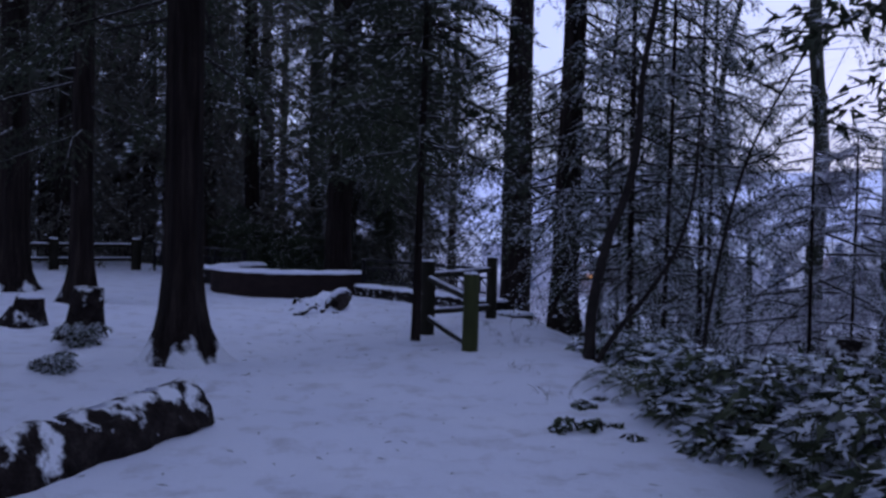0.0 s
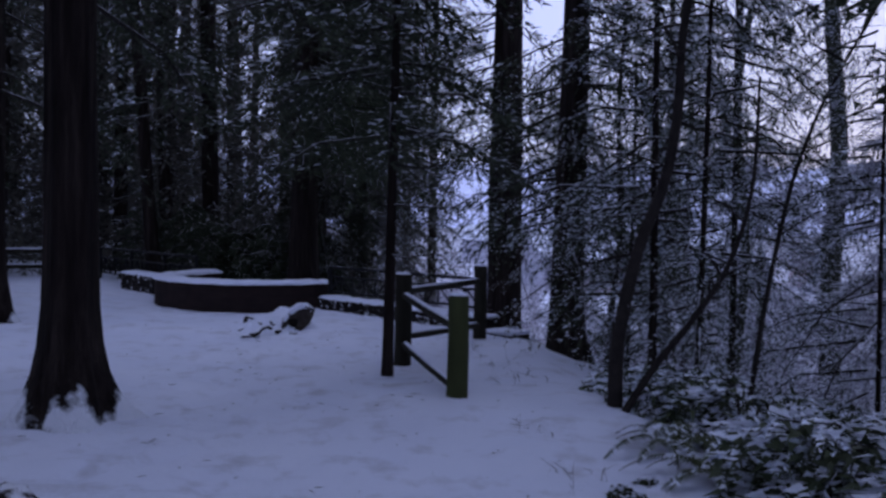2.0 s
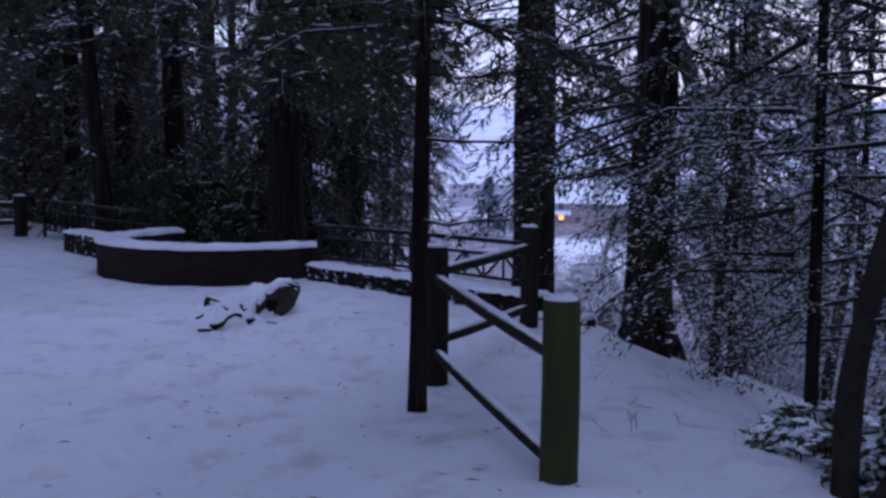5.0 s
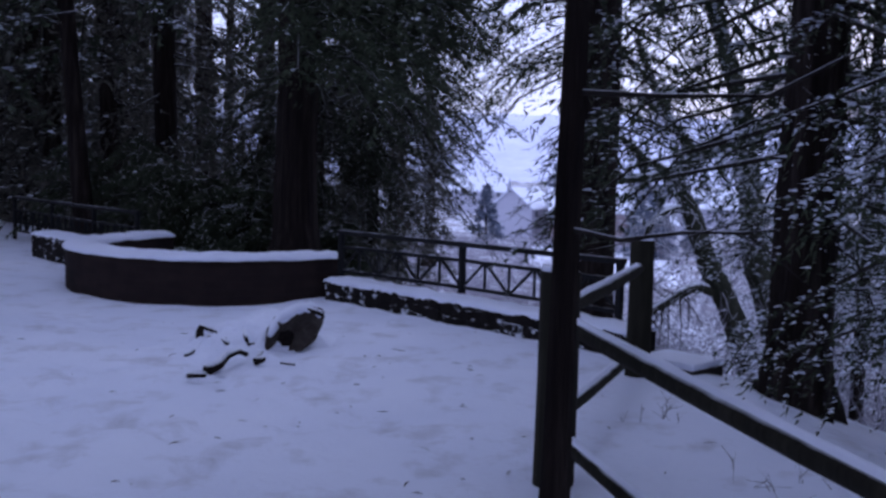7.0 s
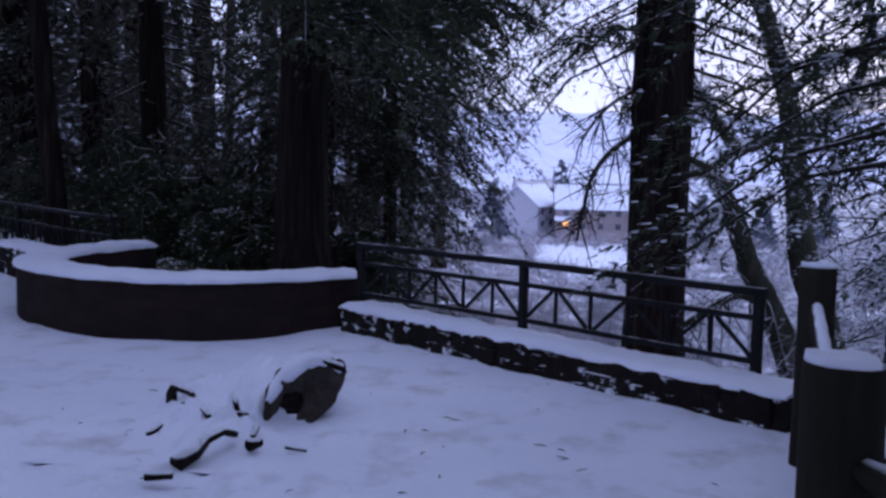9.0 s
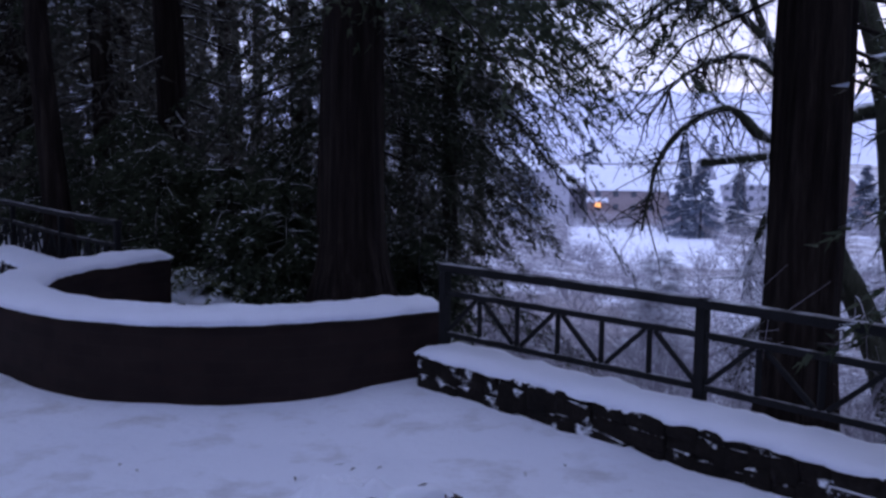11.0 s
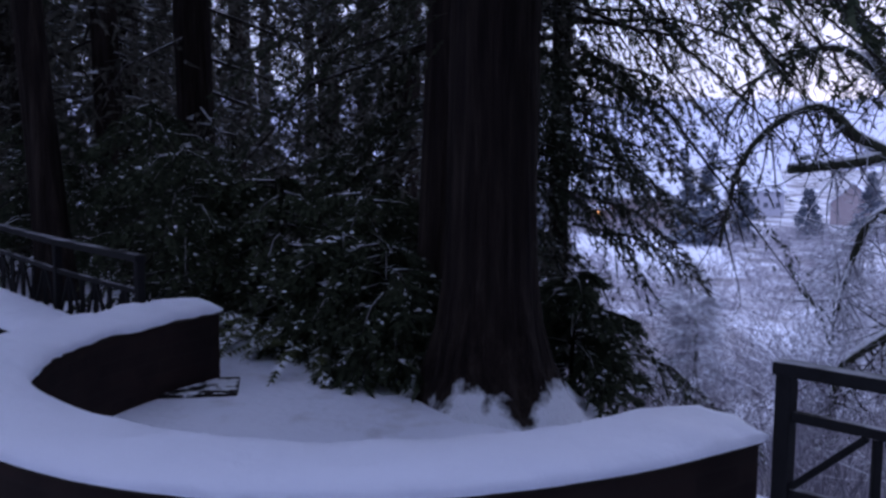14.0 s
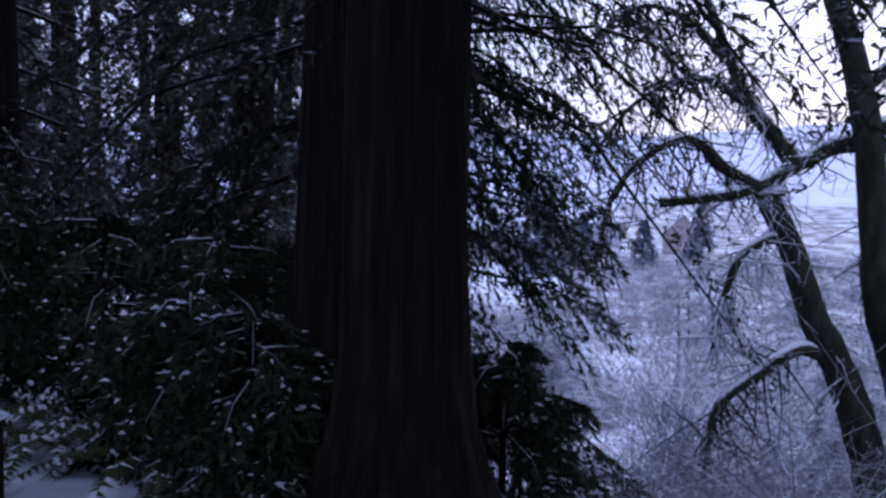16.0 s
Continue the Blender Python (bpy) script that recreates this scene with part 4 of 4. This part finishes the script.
def wall_strip(line, half, z0, z1):
    """A wall of even thickness along a plan line, with lengths laid out for its courses."""
    bm = bmesh.new()
    layer = bm.loops.layers.uv.new("UVMap")
    pts = [Vector((p[0], p[1], 0)) for p in line]
    dist, rows = 0.0, []
    for i, p in enumerate(pts):
        d = (pts[min(i + 1, len(pts) - 1)] - pts[max(i - 1, 0)]).normalized()
        nrm = Vector((-d.y, d.x, 0))
        if i:
            dist += (p - pts[i - 1]).length
        rows.append((dist, [bm.verts.new(p + nrm * (sg * half) + Vector((0, 0, z))) for sg, z in ((1, z0), (1, z1), (-1, z1), (-1, z0))]))
    for (d0, a), (d1, b) in zip(rows, rows[1:]):
        for k in range(3):
            f = bm.faces.new((a[k], b[k], b[k + 1], a[k + 1]))
            for loop in f.loops:
                u = d0 if loop.vert in a else d1
                h = (loop.vert.co.z if k != 1 else (0 if loop.vert in (a[1], b[1]) else 0.3))
                loop[layer].uv = (u, h)
    for row in (rows[0][1], rows[-1][1]):
        f = bm.faces.new(row)
        for loop, uvp in zip(f.loops, ((0, z0), (0, z1), (2 * half, z1), (2 * half, z0))):
            loop[layer].uv = uvp
    bmesh.ops.recalc_face_normals(bm, faces=bm.faces)
    return bm


def snow_strip(line, half, z, thick, seed, wob=0.02):
    """A rounded, uneven ridge of snow along a plan line."""
    pts = [Vector((p[0], p[1], 0)) for p in line]
    prof = [(-1.0, -0.25), (-1.03, 0.15), (-0.93, 0.62), (-0.7, 0.9), (-0.3, 1.0), (0.1, 1.03), (0.5, 0.97), (0.8, 0.78), (0.98, 0.4), (1.03, 0.1), (1.0, -0.25)]
    verts, faces = [], []
    n = len(pts)
    for i, p in enumerate(pts):
        d = (pts[min(i + 1, n - 1)] - pts[max(i - 1, 0)]).normalized()
        nrm = Vector((-d.y, d.x, 0))
        e = min(i, n - 1 - i)
        low = 0.55 if e == 0 else 1.0
        for k, (a, b) in enumerate(prof):
            q = p + nrm * (a * half)
            w = noise.noise(Vector((q.x * 5, q.y * 5, seed + k * 0.15))) + 0.55 * noise.noise(Vector((q.x * 17, q.y * 17, seed + k * 0.4)))
            verts.append(tuple(q + nrm * (wob * 0.9 * w) + Vector((0, 0, z + thick * b * low + wob * w * (0.5 + 0.5 * max(b, 0))))))
    m = len(prof)
    for i in range(n - 1):
        for k in range(m - 1):
            faces.append((i * m + k, i * m + k + 1, (i + 1) * m + k + 1, (i + 1) * m + k))
    faces.append(tuple(range(m)))
    faces.append(tuple(range(n * m - 1, (n - 1) * m - 1, -1)))
    return mesh_of("snow_cap", verts, faces, [M_SNOW], smooth=True)


arc = curve([(x, y, 0) for x, y in ARC], 14)
hw = thing("curved_wall", Matrix.Identity(4), "dark red-brown brick horseshoe wall topped with snow", "wall", kind="")
part("brick_body", wall_strip(arc, 0.185, -0.4, 0.425), M_BRICK, hw)
part("coping", wall_strip(arc, 0.195, 0.425, 0.455), M_STONE, hw)
part("snow_cap", snow_strip(arc, 0.21, 0.455, 0.06, 3.0, 0.022), None, hw, "thick smooth cap of fresh snow")
part("footing", boxed(pose(-5.30, 21.74, -0.055, 0, 0, 15), 0.46, 0.42, 0.16, 0.015), M_RUBBLE, hw, "stone footing at the wall's open end")


def straight(a, b, n):
    return [(a[0] + (b[0] - a[0]) * i / n, a[1] + (b[1] - a[1]) * i / n) for i in range(n + 1)]


def low_wall(a, b, half, top, label, seed):
    w = thing("low_wall", Matrix.Identity(4), label, "wall", "low stone walls")
    line = straight(a, b, 80)
    bm = wall_strip(line, half, -0.5, top)
    part("body", bm, M_RUBBLE, w)
    rng = np.random.default_rng(seed)
    d = Vector((b[0] - a[0], b[1] - a[1], 0))
    l = d.length
    d.normalize()
    nrm = Vector((d.y, -d.x, 0))
    if nrm.y > 0:
        nrm = -nrm
    turn = math.degrees(math.atan2(d.y, d.x))
    s = 0.02
    while s < l - 0.1:
        sw = rng.uniform(0.09, 0.24)
        z = -0.02
        while z < top - 0.03:
            sh = min(rng.uniform(0.06, 0.14), top - z)
            c = Vector((a[0], a[1], 0)) + d * (s + sw / 2) + nrm * (half + rng.uniform(-0.045, -0.025))
            bm = bmesh.new()
            box(bm, pose(c.x, c.y, z + sh / 2, rng.uniform(-7, 7), rng.uniform(-8, 8), turn + rng.uniform(-9, 9)), sw + 0.02, 0.12, sh + 0.016, 0.03)
            part("stone", bm, M_RUBBLE, w)
            z += sh
        s += sw
    part("snow_cap", snow_strip(line, half + 0.02, top, 0.05, seed, 0.02), None, w, "even cap of fresh snow")
    return w


low_wall((-2.52, 19.44), (0.42, 16.72), 0.15, 0.228, "low rubble stone wall under the iron railing", 5)
low_wall((-5.95, 21.5), (-7.7, 23.2), 0.2, 0.33, "low stone wall beside the brick horseshoe", 6)
end = thing("stone_block", pose(0.66, 16.5, -0.16, 0, 0, -43), "low snowy stone block ending the wall", "block")
part("body", boxed(Matrix.Identity(4), 0.5, 0.42, 0.42, 0.03), M_STONE, end)
part("snow_cap", boxed(pose(0, 0, 0.23), 0.50, 0.42, 0.05, 0.02), M_SNOW, end, "cap of fresh snow")


# ---- iron railing ----
def railing(posts, foot, top, label):
    rl = thing("iron_railing", Matrix.Identity(4), label, "railing", "iron railings")
    mid, low = top - (top - foot) * 0.285, top - (top - foot) * 0.80
    for x, y in posts:
        part("post", boxed(pose(x, y, (foot + top) / 2 - 0.01, 0, 0, -41), 0.055, 0.055, top - foot + 0.02, 0.006), M_IRON, rl)

    def bar(p, q, w, h, name):
        p, q = Vector(p), Vector(q)
        d = q - p
        m = Matrix.Translation((p + q) / 2) @ d.to_track_quat("X", "Z").to_matrix().to_4x4()
        part(name, boxed(m, d.length, w, h, 0.005), M_IRON, rl)

    for (ax, ay), (bx, by) in zip(posts, posts[1:]):
        at = lambda t, z: (ax + (bx - ax) * t, ay + (by - ay) * t, z)
        bar(at(-0.02, top + 0.012), at(1.02, top + 0.012), 0.075, 0.045, "top_rail")
        bar(at(0.016, mid), at(0.984, mid), 0.035, 0.034, "middle_rail")
        bar(at(0.016, low), at(0.984, low), 0.035, 0.034, "bottom_rail")
        for k in range(1, 6):
            bar(at(k / 6, low + 0.017), at(k / 6, mid - 0.017), 0.028, 0.028, "upright")
        for k in range(6):
            z0, z1 = (low + 0.02, mid - 0.02) if k % 2 == 0 else (mid - 0.02, low + 0.02)
            bar(at((k + 0.10) / 6, z0), at((k + 0.90) / 6, z1), 0.022, 0.024, "brace")
    return rl


railing([(-2.47, 19.43), (-1.1, 18.31), (0.25, 17.05)], 0.235, 0.735, "black iron railing with triangular bracing on a low wall")
railing([(-5.8, 22.05), (-6.85, 23.0), (-8.2, 24.4), (-9.6, 25.8)], 0.02, 0.74, "black iron railing running into the trees")


# ---- wooden fences ----
def log_post(fence, x, y, h, r, mat, seed, cap=True):
    z = ground_z(x, y)
    pts = [(x, y, z - 0.3), (x, y, z), (x + 0.004, y, z + h * 0.5), (x, y, z + h - 0.015), (x, y, z + h)]
    p = part("post", tube_mesh("post", pts, [r * 1.02, r * 1.02, r, r * 0.98, r * 0.9], mat, sides=18, rough=0.04, seed=seed), None, fence)
    if cap:
        part("snow_cap", tube_mesh("snow_cap", [(x, y, z + h - 0.002), (x, y, z + h + 0.008), (x + 0.003, y, z + h + 0.016), (x, y, z + h + 0.019)], [r * 0.95, r * 0.93, r * 0.7, r * 0.2], M_SNOW, sides=14, rough=0.1, seed=seed), None, p)


def log_rail(fence, a, b, r, seed):
    a, b = Vector(a), Vector(b)
    pts = [a.lerp(b, t) + Vector((0, 0, -0.012 * math.sin(math.pi * t))) for t in (0, 0.04, 0.25, 0.5, 0.75, 0.96, 1)]
    rail = part("rail", tube_mesh("rail", pts, [r * 0.75, r, r * 1.03, r, r * 1.04, r, r * 0.75], M_WOOD, sides=12, rough=0.08, seed=seed), None, fence)
    n = 30
    top = [a.lerp(b, 0.06 + 0.88 * i / n) for i in range(n + 1)]
    part("snow", snow_ridge(top, r, seed), None, rail, "line of snow along the rail")


def snow_ridge(pts, r, seed):
    d = (pts[-1] - pts[0]).normalized()
    nrm = Vector((-d.y, d.x, 0)).normalized()
    verts, faces = [], []
    prof = [(-0.56, 0.74), (-0.52, 0.88), (-0.34, 1.10), (0.0, 1.22), (0.34, 1.12), (0.52, 0.88), (0.56, 0.74)]
    for i, p in enumerate(pts):
        for k, (u, w) in enumerate(prof):
            j = noise.noise(Vector((i * 0.35, k * 0.5, seed)))
            verts.append(tuple(p + nrm * (r * u * (1 + 0.30 * j)) + Vector((0, 0, r * w * (1 + 0.14 * j)))))
    m = len(prof)
    for i in range(len(pts) - 1):
        for k in range(m - 1):
            faces.append((i * m + k, i * m + k + 1, (i + 1) * m + k + 1, (i + 1) * m + k))
    return mesh_of("snow", verts, faces, [M_SNOW], smooth=True)


PA, PB, PC = (0.40, 11.28), (0.30, 16.17), (-0.40, 13.68)
lf = thing("log_fence", Matrix.Identity(4), "weathered round-log fence with snow-lined rails", "fence")
log_post(lf, *PA, 0.855, 0.088, M_GREENWOOD, 1)
log_post(lf, *PC, 1.0, 0.095, M_WOOD, 2)
log_post(lf, *PB, 0.98, 0.088, M_WOOD, 3)
for za, zb, q0, q1, sd in ((0.70, 0.775, PA, PC, 1), (0.19, 0.24, PA, PC, 2), (0.81, 0.79, PC, PB, 3), (0.31, 0.20, PC, PB, 4)):
    d = (Vector(q1) - Vector(q0)).normalized() * 0.06
    log_rail(lf, (q0[0] + d.x, q0[1] + d.y, za), (q1[0] - d.x, q1[1] - d.y, zb), 0.037, sd)
ff = thing("log_fence", Matrix.Identity(4), "old wooden fence at the forest's edge", "fence")
FP = [(-17.6, 21.4), (-15.7, 22.5), (-13.8, 23.7), (-12.0, 24.85), (-10.2, 25.95)]
for k, (x, y) in enumerate(FP):
    log_post(ff, x, y, 0.85, 0.13, M_WOOD, 10 + k)
for k, (q0, q1) in enumerate(zip(FP, FP[1:])):
    for z in (0.30, 0.68):
        log_rail(ff, (*q0, z + ground_z(*q0)), (*q1, z + ground_z(*q1)), 0.05, 20 + k)
sg = thing("small_sign", pose(-8.9, 27.0, ground_z(-8.9, 27.0), 0, 0, 10), "small white sign board on a thin post", "sign")
part("post", boxed(pose(0, 0, 0.55), 0.05, 0.05, 1.3, 0.006), M_IRON, sg)
part("board", boxed(pose(0, -0.04, 1.1), 0.2, 0.025, 0.26, 0.006), M_SIGN, sg, "white sign board")


# ---- logs and stumps ----
def log(points, radii, label, name, seed, snow_w=0.8, cut=None):
    base = Vector(points[0])
    t = thing(name, Matrix.Translation(base), label, "log")
    line = [p - base for p in curve(points, 6 if cut else 16)]
    n = len(line)
    rad = list(np.interp(np.linspace(0, 1, n), np.linspace(0, 1, len(radii)), radii))
    part("trunk", tube_mesh("trunk", line, rad, M_LOGBARK, sides=24, rough=0.24, flute=0.22, seed=seed, wavy=5), None, t)
    verts, faces = [], []
    prof = [(-0.9, 0.45), (-0.85, 0.7), (-0.5, 1.0), (0.0, 1.14), (0.5, 1.0), (0.85, 0.7), (0.9, 0.45)]
    d = (line[-1] - line[0]).normalized()
    nrm = Vector((-d.y, d.x, 0)).normalized()
    for i, p in enumerate(line[:-1]):
        for u, w in prof:
            j = noise.noise(Vector((i * 0.5, u * 2, seed)))
            verts.append(tuple(p + nrm * (rad[i] * u * snow_w * (1 + 0.3 * j)) + Vector((0, 0, rad[i] * w * (1 + 0.1 * j) - 0.02 * (1 - j)))))
    m = len(prof)
    for i in range(n - 2):
        for k in range(m - 1):
            if cut or k in (3, 4) or noise.noise(Vector((i * 0.42, k * 0.55, seed * 1.3))) < (-0.02 if 1 < k < m - 3 else -0.24):
                faces.append((i * m + k, i * m + k + 1, (i + 1) * m + k + 1, (i + 1) * m + k))
    part("snow", mesh_of("snow", verts, faces, [M_SNOW], smooth=True), None, t, "uneven snow lying along the log")
    if cut:
        major = (nrm * 0.75 + Vector((0, 0, 0.66))).normalized()
        minor = d.cross(major).normalized()
        end_at = line[-1] + d * 0.03 + Vector((0, 0, 0.005))
        verts, rings = [], ((-0.16, 0.18, 0.15), (0.0, 0.285, 0.165), (0.03, 0.272, 0.156), (0.018, 0.21, 0.118), (0.0, 0.13, 0.076), (-0.02, 0.03, 0.018))
        for off, ra, rb in rings:
            for k in range(36):
                w = 2 * math.pi * k / 36
                j = 1 + 0.16 * noise.noise(Vector((math.cos(w) * 2, math.sin(w) * 2, seed))) + 0.05 * noise.noise(Vector((math.cos(w) * 7, math.sin(w) * 7, seed)))
                hollow = 0.09 * max(0.0, -math.cos(w)) * (1 - ra / 0.275)
                verts.append(tuple(end_at + d * (off - hollow + 0.02 * noise.noise(Vector((k * 0.8, off * 40, 2)))) + major * (ra * j * math.cos(w)) + minor * (rb * j * math.sin(w))))
        faces = [(q * 36 + k, q * 36 + (k + 1) % 36, (q + 1) * 36 + (k + 1) % 36, (q + 1) * 36 + k) for q in range(len(rings) - 1) for k in range(36)]
        faces.append(tuple(range((len(rings) - 1) * 36, len(rings) * 36)))
        part("cut_face", mesh_of("cut_face", verts, faces, [M_CUT], smooth=True), None, t, "weathered oblique cut end grain")
        slab = [end_at + d * (0.05 + 0.02 * math.sin(q * 4)) + major * (0.20 + 0.055 * q) + minor * (0.075 - 0.15 * q) for q in (0, 0.3, 0.6, 1.0)]
        part("bark_slab", tube_mesh("bark_slab", slab, [0.014, 0.022, 0.02, 0.006], M_BARK, sides=8, rough=0.3, seed=seed), None, t, "loose flake of dark bark")
        rim = [line[-1] + d * (0.035 + 0.02 * math.sin(k * 1.7)) + major * (0.25 * math.cos(w)) + minor * (0.155 * math.sin(w)) for k, w in enumerate(np.linspace(-0.35, 2.3, 14))]
        part("snow_lip", tube_mesh("snow_lip", rim, [0.010 + 0.034 * math.sin(math.pi * (k + 0.3) / 14) + 0.014 * math.sin(k * 1.9) ** 2 for k in range(14)], M_SNOW, sides=10, rough=0.3, seed=seed), None, t, "ragged snow along the cut rim")
    return t


log([(-2.2, 3.4, 0.02), (-1.95, 4.9, 0.04), (-1.70, 6.2, 0.06), (-1.38, 7.62, 0.10)], [0.18, 0.215, 0.225, 0.225], "dark rotting log under patchy snow", "fallen_log", 31, 0.62)
log([(-2.72, 17.25, 0.02), (-2.52, 16.95, 0.08), (-2.34, 16.64, 0.13)], [0.14, 0.15, 0.13], "snow-covered log stump lying with its cut end showing", "cut_log", 33, 0.7, cut=True)


def stump(x, y, h, r, seed, cap=True):
    z = ground_z(x, y)
    t = thing("stump", pose(x, y, z), "dark broken tree stump capped with snow" if cap else "dark rough tree stump flecked with snow", "stump", "stumps")
    zs = (-0.15, 0.0, 0.08, 0.2, h * 0.6, h)
    part("trunk", tube_mesh("trunk", [(0.02 * k, 0, q) for k, q in enumerate(zs)], [r * 1.5, r * 1.35, r * 1.2, r * 1.05, r * 0.92, r * 0.85], M_LOGBARK, sides=16, rough=0.25, flute=0.25, seed=seed), None, t)
    if cap:
        part("snow_cap", tube_mesh("snow_cap", [(0.1, 0, h - 0.01), (0.1, 0, h + 0.025), (0.1, 0, h + 0.05)], [r * 0.85, r * 0.7, r * 0.2], M_SNOW, sides=14, rough=0.2, seed=seed), None, t)


stump(-4.5, 12.0, 0.64, 0.22, 4, False)
stump(-5.8, 12.9, 0.38, 0.22, 5)
stump(3.9, 9.9, 1.22, 0.24, 9, False)


def drift(x, y):
    """Depth of the snow that lies over the cut log and the branches beside it."""
    face = (x + 2.34) * -0.5 + (y - 16.64) * 0.866
    behind = max(0.0, min(1.0, face / 0.06 + 0.6))
    u, v = (x + 2.52) * 0.866 + (y - 16.95) * 0.5, (y - 16.95) * 0.866 - (x + 2.52) * 0.5
    h = behind * 0.40 * math.exp(-(u / 0.25) ** 2 - (v / 0.34) ** 2)
    for cx, cy, sx, sy, hh in ((-2.85, 16.55, 0.26, 0.30, 0.17), (-2.72, 16.15, 0.22, 0.2, 0.09), (-2.98, 16.85, 0.25, 0.22, 0.10), (-2.5, 16.2, 0.14, 0.14, 0.05)):
        h += hh * math.exp(-((x - cx) / sx) ** 2 - ((y - cy) / sy) ** 2)
    for ax, ay, bx, by, width, hh in ((-2.58, 16.85, -2.56, 16.32, 0.05, 0.17), (-2.72, 16.9, -2.70, 16.12, 0.045, 0.15), (-2.82, 16.9, -2.94, 16.2, 0.05, 0.17), (-2.85, 17.0, -3.14, 16.6, 0.05, 0.19), (-2.95, 16.55, -2.75, 16.0, 0.04, 0.11)):
        dx, dy = bx - ax, by - ay
        q = max(0.0, min(1.0, ((x - ax) * dx + (y - ay) * dy) / (dx * dx + dy * dy)))
        h = max(h, 0.6 * h + hh * (1 - 0.6 * q) * (1 - 0.5 * behind * math.exp(-(u / 0.3) ** 2)) * math.exp(-((x - ax - q * dx) ** 2 + (y - ay - q * dy) ** 2) / width ** 2))
    h = 0.42 * (1 - math.exp(-h / 0.42))
    lump = min(1.0, h / 0.05)
    return h * (1 + 0.35 * noise.noise(Vector((x * 5, y * 5, 4)))) + lump * (0.032 * noise.noise(Vector((x * 11, y * 11, 7))) + 0.02 * noise.noise(Vector((x * 23, y * 23, 2)))) - 0.012


def roots():
    t = thing("broken_branches", pose(-2.72, 16.0, 0.0), "snow-covered broken branches beside the cut log", "branch")
    sticks = [([(0.0, -0.30, 0.02), (0.06, -0.2, 0.05), (0.09, -0.13, 0.10), (0.15, -0.05, 0.12), (0.19, 0.03, 0.08)], 0.042), ([(-0.36, 0.62, 0.02), (-0.35, 0.59, 0.12), (-0.33, 0.57, 0.17), (-0.23, 0.54, 0.15), (-0.2, 0.53, 0.12)], 0.036), ([(-0.06, -0.52, 0.025), (0.06, -0.50, 0.03)], 0.022), ([(0.27, -0.02, 0.03), (0.33, -0.05, 0.06)], 0.032), ([(0.45, 0.0, 0.02), (0.56, -0.04, 0.02)], 0.010), ([(-0.3, 0.45, 0.03), (-0.2, 0.38, 0.13)], 0.018)]
    for k, (p, rr) in enumerate(sticks):
        base = ground_z(-2.72 + p[0][0], 16.0 + p[0][1])
        part("branch", tube_mesh("branch", [(a, b, c + base) for a, b, c in p], [rr * (1 - 0.15 * i) for i in range(len(p))], M_BARK, sides=8, rough=0.2, seed=k), None, t)
    bits = (([(-0.05, 0.25), (0.0, 0.18)], 0.020), ([(0.10, 0.40), (0.15, 0.33)], 0.022), ([(0.24, 0.22), (0.26, 0.08)], 0.018), ([(-0.3, 0.12), (-0.26, 0.2)], 0.018), ([(0.02, 0.52), (0.07, 0.45)], 0.02))
    for k, (p, rr) in enumerate(bits):
        line = [(a, b, ground_z(a - 2.72, b + 16.0) + max(drift(a - 2.72, b + 16.0), 0.0) + 0.3 * rr) for a, b in p]
        part("twig", tube_mesh("twig", line, [rr * (1 - 0.2 * i) for i in range(len(p))], M_BARK, sides=7, rough=0.25, seed=20 + k), None, t)
    verts, faces = [], []
    n = 96
    for j in range(n + 1):
        for i in range(n + 1):
            x, y = -3.5 + 1.5 * i / n, 15.7 + 1.9 * j / n
            verts.append((x + 2.72, y - 16.0, ground_z(x, y) + drift(x, y)))
    for j in range(n):
        for i in range(n):
            a = j * (n + 1) + i
            if max(drift(-3.5 + 1.5 * (i + 0.5) / n, 15.7 + 1.9 * (j + 0.5) / n), 0) > -0.005:
                faces.append((a, a + 1, a + n + 2, a + n + 1))
    part("snow", mesh_of("snow", verts, faces, [M_SNOW], smooth=True), None, t, "lumpy snow over the branches")


roots()


def litter():
    rng = np.random.default_rng(17)
    v, f = [], []
    for k in range(330):
        y = rng.uniform(1.5, 18)
        x = np.interp(y, [0, 8, 12, 18], [0.8, 0.4, -0.8, -3.0]) + rng.normal(0, 1.3)
        if beyond(x, y) > -0.1:
            continue
        z = ground_z(x, y) + 0.006
        a, l, w = rng.uniform(0, 6.28), rng.uniform(0.012, 0.05), rng.uniform(0.004, 0.012)
        c = len(v)
        o, s = np.array([math.cos(a), math.sin(a)]), np.array([-math.sin(a), math.cos(a)])
        for p, h in ((-o * l, 0), (s * w, 0.006), (o * l, 0.002), (-s * w, 0.006)):
            v.append((x + p[0], y + p[1], z + h))
        f.append((c, c + 1, c + 2, c + 3))
    tagged(new("leaf_litter", mesh_of("leaf_litter", v, f, [M_TWIG])), "small dark twigs and leaves scattered on snow", "litter", kind="stuff")


litter()
